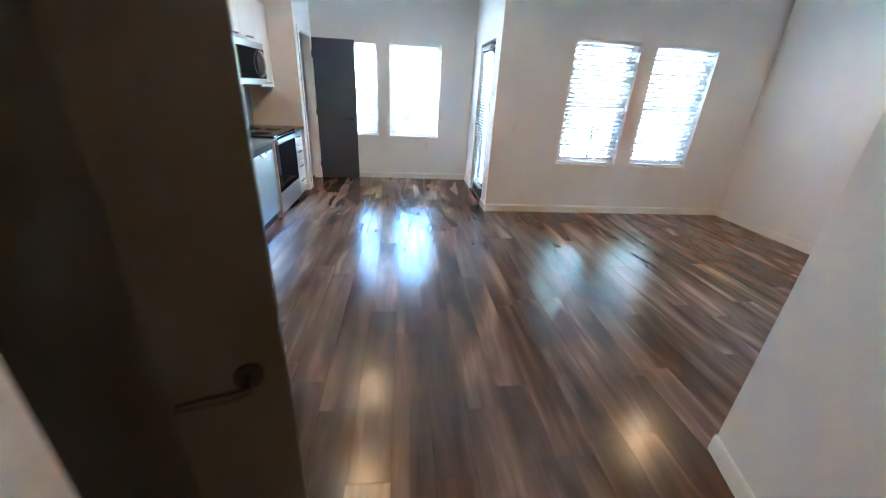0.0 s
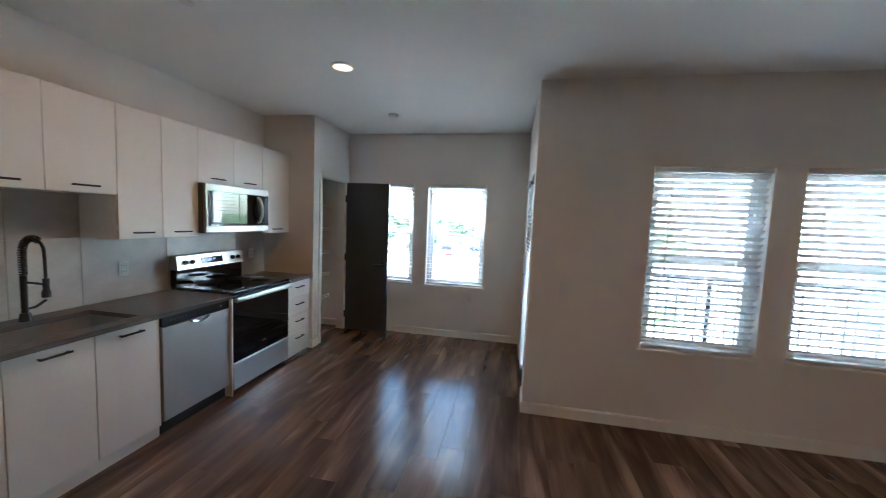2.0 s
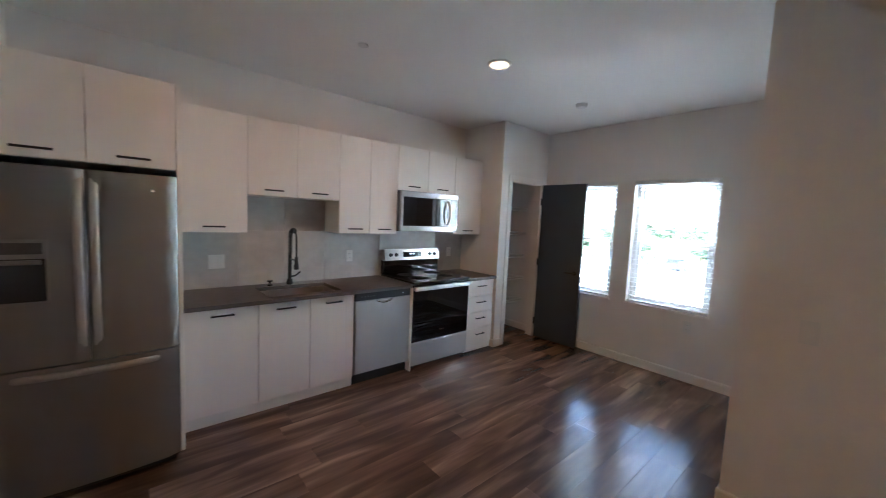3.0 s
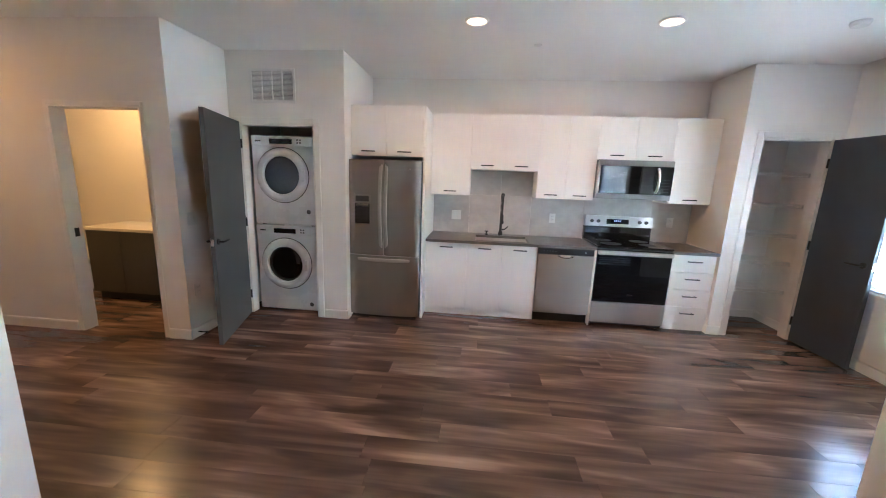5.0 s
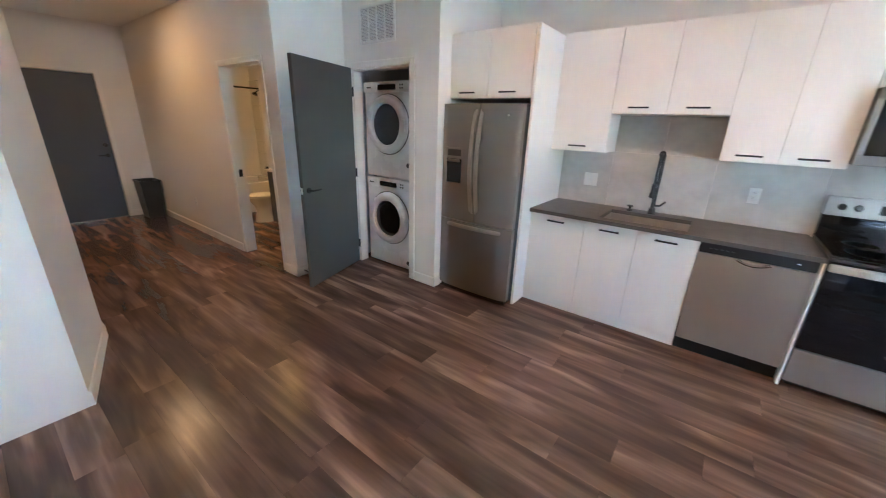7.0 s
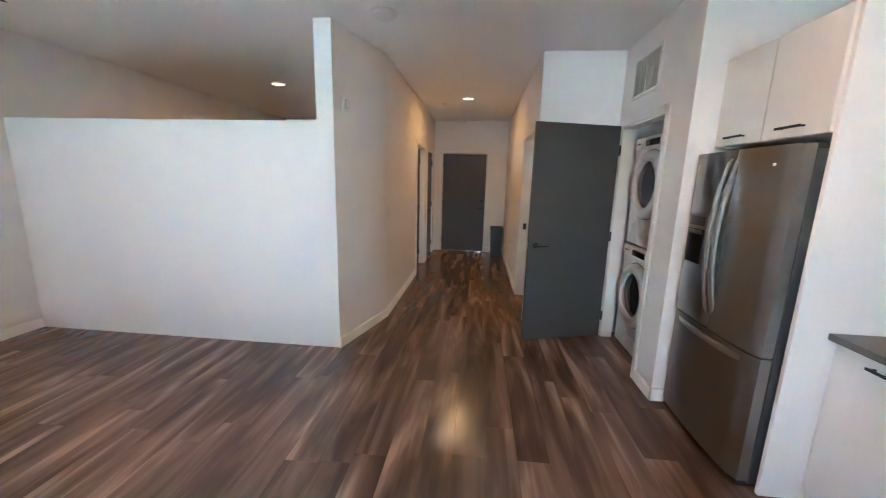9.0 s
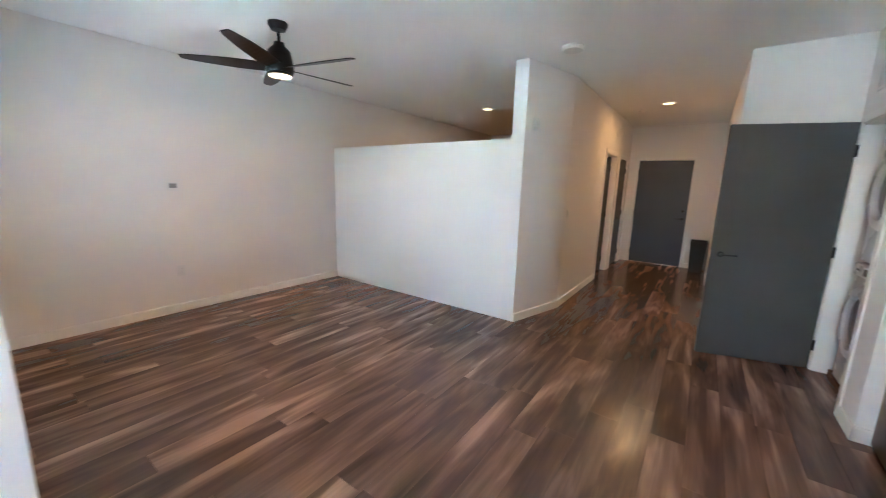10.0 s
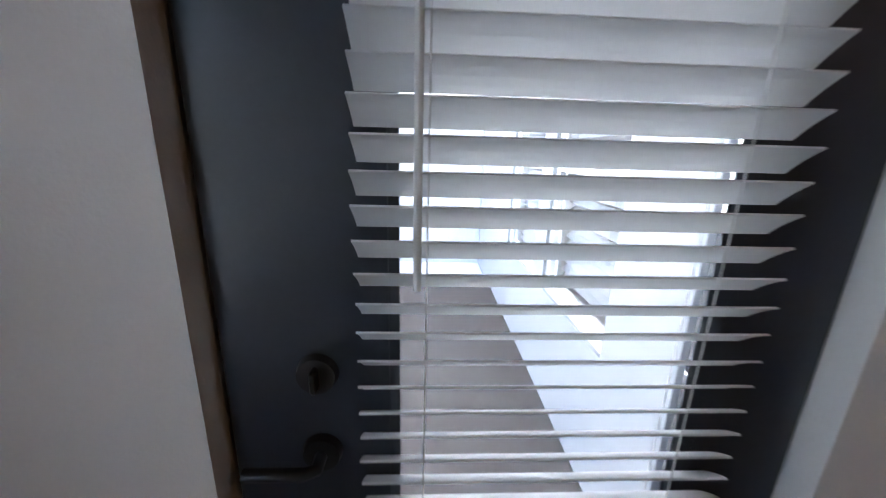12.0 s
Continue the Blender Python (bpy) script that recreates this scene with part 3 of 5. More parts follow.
def base(y0, y1, cols, rows, label):
    c = thing("base_cabinet", label, "cabinet", (0.3, (y0 + y1) / 2, 0), "base kitchen cabinets")
    part("body", box(0.01, 0.595, y0 + 0.001, y1 - 0.001, 0.082, 0.6), M_CARC, c)
    part("toe_kick", box(0.575, 0.593, y0, y1, 0.0, 0.081), M_CAB, c)
    for i in range(cols):
        a, b = y0 + (y1 - y0) * i / cols, y0 + (y1 - y0) * (i + 1) / cols
        if rows == 1:
            front(c, "door", 0.615, a, b, 0.083, 0.846, 0.798)
        else:
            for r in range(rows):
                q0, q1 = 0.083 + 0.763 * r / rows, 0.083 + 0.763 * (r + 1) / rows
                front(c, "drawer_front", 0.615, a, b, q0, q1, q1 - 0.07)
    return c


base(2.318, 2.785, 1, 1, "white laminate base cabinet with one door")
base(2.785, 3.560, 2, 1, "white laminate sink cabinet with two doors")
base(4.965, 5.405, 1, 4, "white laminate cabinet with four drawers")
single("filler_panel", box(0.05, 0.652, 4.158, 4.173, 0.0, 0.848, 0.001, 1), M_CAB, "narrow white panel between dishwasher and range", "panel")

# worktop with the sink cut out
S0, S1, SX0, SX1 = 2.87, 3.47, 0.155, 0.555
bm = bmesh.new()
zt0, zt1 = 0.850, 0.880
cube(bm, 0.003, 0.655, 2.318, S0, zt0, zt1)
cube(bm, 0.003, 0.655, S1, 4.165, zt0, zt1)
cube(bm, 0.003, SX0, S0, S1, zt0, zt1)
cube(bm, SX1, 0.655, S0, S1, zt0, zt1)
bmesh.ops.remove_doubles(bm, verts=bm.verts[:], dist=1e-5)
single("worktop", bm, M_COUNTER, "dark grey quartz worktop with a sink cut-out", "worktop")
single("worktop", box(0.003, 0.655, 4.958, 5.407, zt0, zt1, 0.002), M_COUNTER, "short dark grey quartz worktop beside the range", "worktop")

sink = thing("kitchen_sink", "stainless steel undermount sink in the worktop", "sink", (0.33, 3.17, 0.638))
bm = bmesh.new()
t = 0.012
cube(bm, SX0 - t, SX0, S0 - t, S1 + t, 0.65, 0.849)
cube(bm, SX1, SX1 + t, S0 - t, S1 + t, 0.65, 0.849)
cube(bm, SX0, SX1, S0 - t, S0, 0.65, 0.849)
cube(bm, SX0, SX1, S1, S1 + t, 0.65, 0.849)
cube(bm, SX0 - t, SX1 + t, S0 - t, S1 + t, 0.638, 0.65)
part("basin", bm, M_STEELH, sink)
part("drain", lathe(bmesh.new(), [(0.0, 0.003), (0.028, 0.003), (0.04, 0.006), (0.044, 0.0)], (0.33, 3.17, 0.651)), M_CHROME, sink, smooth=True)

fau = thing("kitchen_faucet", "black spring pull-down kitchen faucet", "faucet", (0.105, 3.17, 0.880))
fx, fy = 0.105, 3.17
part("base", lathe(bmesh.new(), [(0.0, 0.0), (0.028, 0.0), (0.028, 0.02), (0.022, 0.05), (0.0, 0.05)], (fx, fy, 0.880)), M_BLACKM, fau, smooth=True)
part("column", tube(bmesh.new(), [(fx, fy, 0.920), (fx, fy, 1.155)], 0.016, 16), M_BLACKM, fau, smooth=True)
arc = [(fx, fy, 1.155), (fx, fy, 1.295)] + [(fx + 0.085 - 0.085 * math.cos(a), fy, 1.295 + 0.085 * math.sin(a)) for a in [math.pi * k / 12 for k in range(1, 12)]] + [(fx + 0.17, fy, 1.265), (fx + 0.172, fy, 1.135)]
hose = part("hose", tube(bmesh.new(), arc, 0.008, 10), M_BLACKP, fau, smooth=True)
# spring coil round the hose
pts = []
P = [Vector(p) for p in arc[:10]]
lens = [0]
for a, b in zip(P, P[1:]):
    lens.append(lens[-1] + (b - a).length)
for k in range(22 * 10):
    s = lens[-1] * k / (22 * 10)
    i = max(j for j in range(len(P) - 1) if lens[j] <= s)
    f = (s - lens[i]) / (lens[i + 1] - lens[i])
    c = P[i].lerp(P[i + 1], f)
    d = (P[i + 1] - P[i]).normalized()
    u = Vector((0, 1, 0))
    v = d.cross(u)
    ang = 2 * math.pi * k / 10
    pts.append(c + 0.0175 * (math.cos(ang) * u + math.sin(ang) * v))
part("spring", tube(bmesh.new(), pts, 0.0036, 6), M_BLACKM, fau, "black coiled spring", smooth=True)
part("spray_head", lathe(bmesh.new(), [(0.0, 0.0), (0.021, 0.0), (0.021, 0.03), (0.015, 0.05), (0.015, 0.11), (0.0, 0.11)], (fx + 0.172, fy, 1.040)), M_BLACKM, fau, smooth=True)
part("docking_arm", tube(bmesh.new(), [(fx, fy, 1.115), (fx + 0.172, fy, 1.115)], 0.007, 10), M_BLACKM, fau, smooth=True)
bm = bmesh.new()
tube(bm, [(fx, fy, 0.950), (fx, fy + 0.05, 0.955), (fx + 0.03, fy + 0.085, 0.995)], 0.008, 10)
part("lever", bm, M_BLACKM, fau, smooth=True)
single("soap_dispenser", lathe(bmesh.new(), [(0.0, 0.0), (0.022, 0.0), (0.022, 0.012), (0.008, 0.016), (0.008, 0.035), (0.024, 0.038), (0.024, 0.048), (0.0, 0.05)], (0.105, 3.0, 0.880)),
       M_BLACKM, "black round sink button on the worktop", "air switch", smooth=True)

# splashback
bs = thing("splashback", "grey stone-look tile splashback", "splashback", (0.006, 3.8, 0.880), kind="structure")
rows_z = [(0.8805, 1.36), (1.36, 1.66)]
edges_y = [2.318, 2.772, 3.15, 3.53, 4.16, 4.95, 5.407]
for a, b in zip(edges_y, edges_y[1:]):
    for z0, z1 in rows_z:
        if z0 > 1 and (a < 2.77 or a > 3.5):
            continue
        if a == 4.16:
            z1 = 1.39
        part("tile", box(0.001, 0.009, a + 0.001, b - 0.001, z0 + 0.0005, z1 - 0.001, 0.001, 1), M_SPLASH, bs)

# refrigerator
fr = thing("refrigerator", "stainless steel french door refrigerator with freezer drawer", "refrigerator", (0.45, 1.905, 0))
F0, F1, FT = 1.534, 2.284, 1.708
part("body", box(0.06, 0.828, F0 + 0.008, F1 - 0.008, 0.03, FT - 0.02, 0.004), M_DGREY, fr, "dark grey case")
part("hinge_cover", box(0.66, 0.86, F0 + 0.01, F0 + 0.09, FT - 0.02, FT + 0.004, 0.004), M_BLACKP, fr)
part("hinge_cover", box(0.66, 0.86, F1 - 0.09, F1 - 0.01, FT - 0.02, FT + 0.004, 0.004), M_BLACKP, fr)
ym = (F0 + F1) / 2


def curved_door(y0, y1, z0, z1, xf, bow, n=12):
    """A slightly bowed door front with rounded edges."""
    bm = bmesh.new()
    top, bot = [], []
    prof = [(0.838, y0)]
    for i in range(n + 1):
        f = i / n
        e = min(f, 1 - f) * (y1 - y0)
        r = 0.018
        drop = r - math.sqrt(max(0, r * r - (r - min(e, r)) ** 2))
        c = (y0 + (y1 - y0) * f - ym) / (F1 - F0) * 2
        prof.append((xf - drop - bow * c * c, y0 + (y1 - y0) * f))
    prof.append((0.838, y1))
    for x, y in prof:
        bot.append(bm.verts.new((x, y, z0)))
        top.append(bm.verts.new((x, y, z1)))
    for i in range(len(prof)):
        j = (i + 1) % len(prof)
        bm.faces.new((bot[i], bot[j], top[j], top[i]))
    bm.faces.new(top)
    bm.faces.new(bot)
    bmesh.ops.recalc_face_normals(bm, faces=bm.faces[:])
    return bm


ld = part("left_door", curved_door(F0, ym - 0.002, 0.722, FT, 0.926, 0.020), M_STEEL, fr, smooth=True)
rd = part("right_door", curved_door(ym + 0.002, F1, 0.722, FT, 0.926, 0.020), M_STEEL, fr, smooth=True)
fd = part("freezer_drawer", curved_door(F0, F1, 0.050, 0.713, 0.926, 0.020), M_STEEL, fr, smooth=True)
part("kick_grille", box(0.70, 0.88, F0 + 0.02, F1 - 0.02, 0.010, 0.044, 0.004), M_BLACKP, fr)
for yy in (F0 + 0.06, F1 - 0.06):
    part("foot", lathe(bmesh.new(), [(0.0, 0.0), (0.022, 0.0), (0.022, 0.02), (0.01, 0.03), (0.0, 0.03)], (0.84, yy, 0)), M_BLACKP, fr)


def bow_handle(door, y, z0, z1, x=0.917, out=0.060):
    bm = bmesh.new()
    n = 16
    ringsv = []
    for i in range(n + 1):
        f = i / n
        z = z0 + (z1 - z0) * f
        o = out * (1 - (2 * f - 1) ** 2) + 0.004
        w = 0.017
        xs = [(x + o - 0.018, y - w), (x + o - 0.018, y + w), (x + o - 0.004, y + w), (x + o, y + w * 0.6), (x + o, y - w * 0.6), (x + o - 0.004, y - w)]
        ringsv.append([bm.verts.new((a, b, z)) for a, b in xs])
    for a, b in zip(ringsv, ringsv[1:]):
        for k in range(6):
            bm.faces.new((a[k], a[(k + 1) % 6], b[(k + 1) % 6], b[k]))
    bm.faces.new(ringsv[0])
    bm.faces.new(ringsv[-1])
    bmesh.ops.recalc_face_normals(bm, faces=bm.faces[:])
    part("handle", bm, M_STEELH, door, "bowed steel handle", smooth=True)


bow_handle(ld, ym - 0.030, 0.80, 1.665)
bow_handle(rd, ym + 0.030, 0.80, 1.665)
bm = bmesh.new()
n = 16
rg = []
for i in range(n + 1):
    f = i / n
    yy = F0 + 0.045 + (F1 - F0 - 0.09) * f
    o = 0.040 * (1 - (2 * f - 1) ** 4) + 0.004
    xs = [(0.904 + o - 0.016 * (2 * f - 1) ** 2 - 0.016, 0.682), (0.904 + o - 0.016 * (2 * f - 1) ** 2 - 0.016, 0.689), (0.904 + o - 0.016 * (2 * f - 1) ** 2 - 0.004, 0.689), (0.904 + o - 0.016 * (2 * f - 1) ** 2, 0.682), (0.904 + o - 0.016 * (2 * f - 1) ** 2, 0.662), (0.904 + o - 0.016 * (2 * f - 1) ** 2 - 0.004, 0.655)]
    rg.append([bm.verts.new((a, yy, b)) for a, b in xs])
for a, b in zip(rg, rg[1:]):
    for k in range(6):
        bm.faces.new((a[k], a[(k + 1) % 6], b[(k + 1) % 6], b[k]))
bm.faces.new(rg[0])
bm.faces.new(rg[-1])
bmesh.ops.recalc_face_normals(bm, faces=bm.faces[:])
part("handle", bm, M_STEELH, fd, "bowed steel drawer handle", smooth=True)
# ice and water dispenser
part("dispenser", box(0.895, 0.9245, F0 + 0.058, F0 + 0.240, 1.04, 1.355, 0.004), M_STEEL, ld, "steel water and ice dispenser")
bm = bmesh.new()
cube(bm, 0.924, 0.9262, F0 + 0.072, F0 + 0.228, 1.055, 1.262, 0.001, 1)
part("recess", bm, M_BLACKG, ld, "black dispenser recess")
part("control_panel", box(0.924, 0.9262, F0 + 0.080, F0 + 0.220, 1.285, 1.34, 0.0006, 1), M_DGREY, ld)
part("spout", box(0.9265, 0.938, F0 + 0.085, F0 + 0.215, 1.235, 1.258, 0.004), M_STEEL, ld)
part("badge", box(0.913, 0.9165, F1 - 0.17, F1 - 0.10, 1.615, 1.630, 0.0008, 1), M_CHROME, rd, "small polished badge")

# dishwasher
dw = thing("dishwasher", "stainless steel dishwasher with black control strip", "dishwasher", (0.3, 3.86, 0))
D0, D1 = 3.564, 4.156
part("tub", box(0.03, 0.565, D0 + 0.003, D1 - 0.003, 0.10, 0.848), M_BLACKP, dw)
part("door", box(0.566, 0.632, D0, D1, 0.105, 0.772, 0.005), M_STEELH, dw)
part("control_strip", box(0.566, 0.630, D0, D1, 0.775, 0.846, 0.005), M_BLACKP, dw, "black control strip")
bm = bmesh.new()
tube(bm, [(0.633, 3.86 + 0.085 * s, 0.769 - 0.024 * (1 - s * s)) for s in [-1 + k / 6 for k in range(13)]], 0.0095, 8)
part("handle", bm, M_CHROME, dw, "curved pocket handle", smooth=True)
part("toe_panel", box(0.53, 0.585, D0, D1, 0.0, 0.10, 0.002), M_BLACKP, dw)
for k in range(5):
    part("button", box(0.629, 0.6315, 3.62 + k * 0.03, 3.636 + k * 0.03, 0.808, 0.816), M_DGREY, dw)
part("status_light", box(0.629, 0.6315, 4.06, 4.075, 0.809, 0.814), M_DISPLAY, dw)

# range
st = thing("range", "freestanding electric range with black glass oven door", "range", (0.33, 4.56, 0))
R0, R1 = 4.176, 4.950
part("body", box(0.03, 0.615, R0, R1, 0.02, 0.882), M_DGREY, st)
part("cooktop", box(0.03, 0.655, R0 - 0.002, R1 + 0.002, 0.883, 0.904, 0.006), M_BLACKG, st, "black glass cooktop")
for (cx, cy, cr) in ((0.22, 4.37, 0.085), (0.22, 4.76, 0.10), (0.46, 4.37, 0.11), (0.46, 4.76, 0.085)):
    bm = bmesh.new()
    lathe(bm, [(cr - 0.0025, 0.0), (cr - 0.0025, 0.0007), (cr, 0.0007), (cr, 0.0)], (cx, cy, 0.904), n=48)
    part("burner_ring", bm, M_DGREY, st)
od = part("oven_door", box(0.617, 0.650, R0 + 0.004, R1 - 0.004, 0.285, 0.866, 0.005), M_BLACKG, st, "black glass oven door")
part("vent_strip", box(0.617, 0.640, R0 + 0.004, R1 - 0.004, 0.868, 0.882, 0.003), M_BLACKP, st)
part("handle", box(0.651, 0.690, R0 + 0.004, R1 - 0.004, 0.812, 0.858, 0.012, 3), M_STEELH, od, "flat steel door handle")
part("drawer", box(0.617, 0.652, R0 + 0.004, R1 - 0.004, 0.045, 0.278, 0.005), M_STEELH, st, "stainless storage drawer")
part("badge", box(0.6495, 0.6515, 4.535, 4.595, 0.365, 0.378, 0.0006, 1), M_CHROME, od)
for yy in (R0 + 0.05, R1 - 0.05):
    part("foot", box(0.56, 0.60, yy - 0.02, yy + 0.02, 0.0, 0.02), M_BLACKP, st)
part("backguard", box(0.022, 0.085, R0, R1, 0.905, 1.050, 0.004), M_BLACKG, st, "black glass backguard")
bm = bmesh.new()
vs = [(0.085, 1.050), (0.105, 1.052), (0.085, 1.172), (0.022, 1.172), (0.022, 1.050)]
e = [[bm.verts.new((x, yy, z)) for x, z in vs] for yy in (R0, R1)]
for k in range(5):
    bm.faces.new((e[0][k], e[0][(k + 1) % 5], e[1][(k + 1) % 5], e[1][k]))
bm.faces.new(e[0])
bm.faces.new(e[1])
bmesh.ops.recalc_face_normals(bm, faces=bm.faces[:])
cp = part("control_panel", bm, M_STEELH, st, "sloped steel control panel")
tiltm = Matrix.Translation((0.096, 0, 1.112)) @ Euler((0, radians(-9.5), 0)).to_matrix().to_4x4()
for yy in (R0 + 0.075, R0 + 0.15, R1 - 0.15, R1 - 0.075):
    bm = bmesh.new()
    lathe(bm, [(0.0, 0.0), (0.021, 0.0), (0.021, 0.006), (0.017, 0.022), (0.0, 0.022)], (0, 0, 0), 'x', 24)
    cube(bm, 0.018, 0.026, -0.003, 0.003, -0.016, 0.016, 0.001, 1)
    bmesh.ops.transform(bm, matrix=tiltm @ Matrix.Translation((0, yy, 0)), verts=bm.verts[:])
    part("knob", bm, M_BLACKP, cp, "black round knob", smooth=True)
bm = box(-0.002, 0.002, R0 + 0.245, R0 + 0.50, -0.028, 0.03, 0.001, 1)
bmesh.ops.transform(bm, matrix=tiltm, verts=bm.verts[:])
part("display_glass", bm, M_BLACKG, cp, "black clock display")
bm = bmesh.new()
for k in range(4):
    cube(bm, 0.002, 0.0026, R0 + 0.335 + k * 0.018 + (0.008 if k > 1 else 0), R0 + 0.346 + k * 0.018 + (0.008 if k > 1 else 0), 0.000, 0.016)
bmesh.ops.transform(bm, matrix=tiltm, verts=bm.verts[:])
part("display_digits", bm, M_DISPLAY, cp, "lit clock digits")

# microwave
mw = thing("microwave", "over-the-range stainless microwave with black window", "microwave", (0.2, 4.555, 1.39))
W0, W1, WB, WT = 4.163, 4.947, 1.392, 1.812
part("body", box(0.01, 0.375, W0, W1, WB + 0.008, WT, 0.003), M_DGREY, mw)
bm = bmesh.new()
cube(bm, 0.377, 0.405, W0, W1, WT - 0.062, WT, 0.004, 1)
cube(bm, 0.377, 0.405, W0, W1, WB, WB + 0.058, 0.004, 1)
cube(bm, 0.377, 0.405, W0, W0 + 0.028, WB + 0.058, WT - 0.062, 0.002, 1)
part("face_frame", bm, M_STEEL, mw, "brushed steel face")
part("window", box(0.377, 0.408, W0 + 0.028, W1 - 0.175, WB + 0.058, WT - 0.062, 0.003, 1), M_BLACKG, mw, "black glass window")
part("control_panel", box(0.377, 0.408, W1 - 0.173, W1, WB + 0.058, WT - 0.062, 0.003, 1), M_BLACKG, mw, "black control panel")
bm = bmesh.new()
tube(bm, [(0.408, W1 - 0.16, WB + 0.085), (0.435, W1 - 0.162, WB + 0.10), (0.456, W1 - 0.163, WB + 0.16), (0.460, W1 - 0.163, WB + 0.21), (0.456, W1 - 0.163, WB + 0.26), (0.435, W1 - 0.162, WB + 0.32), (0.408, W1 - 0.16, WB + 0.335)], 0.013, 12)
part("handle", bm, M_STEELH, mw, "curved steel handle", smooth=True)
part("vent_grille", box(0.05, 0.37, W0 + 0.02, W1 - 0.02, WB - 0.001, WB + 0.008), M_BLACKP, mw)
for r in range(5):
    for c in range(3):
        part("key_mark", box(0.408, 0.4086, W1 - 0.115 + c * 0.032, W1 - 0.098 + c * 0.032, WB + 0.09 + r * 0.032, WB + 0.094 + r * 0.032), M_DGREY, mw)

# ---- pantry ----
wire_mesh = None
for i, z in enumerate((0.45, 0.77, 1.08, 1.40, 1.73)):
    sh = thing("pantry_shelf", "white ventilated wire shelf in the pantry", "shelf", (0.18, 5.9, z), "pantry shelves")
    for x, zz in ((0.006, z), (0.18, z - 0.006), (0.352, z), (0.362, z - 0.030)):
        part("rail", tube(bmesh.new(), [(x, 5.514, zz), (x, 6.316, zz)], 0.0055 if x > 0.3 else 0.0036, 8), M_WPLAST, sh)
    for k in range(32):
        if wire_mesh is None:
            o = part("wire", tube(bmesh.new(), [(0.004, 0, 0), (0.354, 0, 0), (0.362, 0, -0.006), (0.362, 0, -0.030)], 0.0021, 6), M_WPLAST, sh)
            wire_mesh = o.data
        else:
            o = new("wire", wire_mesh)
            o.parent = sh
            o.matrix_parent_inverse = WORLDWISE[sh.name]
        o.location = (0, 5.528 + k * 0.025, z + 0.003)
    for yy in (5.522, 6.308):
        part("bracket", box(0.335, 0.372, yy - 0.008, yy + 0.008, z - 0.038, z + 0.006, 0.003), M_WPLAST, sh)

# ---- laundry ----


def laundry(name, z0, label, dryer):
    w = thing(name, label, name, (0.5, 0.79, z0))
    L0, L1 = 0.452, 1.138
    h = 0.945 if dryer else 0.975
    xf = 0.845
    part("case", box(0.12, xf, L0, L1, z0 + 0.012, z0 + h, 0.012, 3), M_WHITE, w)
    part("control_strip", box(xf + 0.0005, xf + 0.012, L0 + 0.004, L1 - 0.004, z0 + h - 0.10, z0 + h - 0.006, 0.005), M_WHITE, w)
    part("display", box(xf + 0.0125, xf + 0.0145, L0 + 0.21, L0 + 0.46, z0 + h - 0.082, z0 + h - 0.03, 0.001, 1), M_BLACKG, w, "black display strip")
    part("badge", box(xf + 0.0122, xf + 0.0134, L0 + 0.05, L0 + 0.115, z0 + h - 0.062, z0 + h - 0.048), M_DGREY, w)
    for k in range(4):
        part("button", box(xf + 0.0122, xf + 0.0142, L0 + 0.51 + 0.03 * (k % 2), L0 + 0.528 + 0.03 * (k % 2), z0 + h - 0.075 + 0.028 * (k // 2), z0 + h - 0.060 + 0.028 * (k // 2), 0.001, 1), M_DGREY, w)
    c = (xf, (L0 + L1) / 2 - 0.005, z0 + h - 0.425 + (0.02 if dryer else 0))
    part("door_seam", lathe(bmesh.new(), [(0.288, 0.0), (0.288, 0.004), (0.293, 0.004), (0.293, 0.0)], c, 'x', 56), M_DGREY, w)
    dr = part("door", lathe(bmesh.new(), [(0.205, 0.008), (0.196, 0.030), (0.205, 0.050), (0.232, 0.056), (0.262, 0.046), (0.280, 0.025), (0.284, 0.002)], c, 'x', 56), M_WHITE, w, "round white door ring", smooth=True)
    part("bowl", lathe(bmesh.new(), [(0.0, 0.028), (0.08, 0.027), (0.15, 0.022), (0.198, 0.010), (0.204, 0.004)], c, 'x', 48), M_DRYG if dryer else M_BLACKG, dr, "dark round window", smooth=True)
    if not dryer:
        part("gasket", lathe(bmesh.new(), [(0.196, 0.001), (0.196, 0.012), (0.165, 0.016), (0.150, 0.002)], c, 'x', 40), M_DGREY, w, "grey rubber gasket", smooth=True)
    part("grip", box(xf + 0.03, xf + 0.058, c[1] + 0.235, c[1] + 0.268, c[2] - 0.06, c[2] + 0.06, 0.008), M_WHITE, w)
    part("access_cap" if not dryer else "label_disc", lathe(bmesh.new(), [(0.0, 0.003), (0.022, 0.003), (0.024, 0.0)], (xf, L1 - 0.075, z0 + 0.085 if not dryer else z0 + 0.16), 'x', 24), M_DGREY, w)
    for yy in (L0 + 0.06, L1 - 0.06):
        for xx in (0.18, 0.78):
            part("foot", lathe(bmesh.new(), [(0.0, 0.0), (0.022, 0.0), (0.022, 0.014), (0.0, 0.014)], (xx, yy, z0)), M_BLACKP, w)


laundry("washing_machine", 0.0, "white front-loading washer with round door", False)
laundry("clothes_dryer", 0.976, "white front-loading dryer stacked on the washer", True)

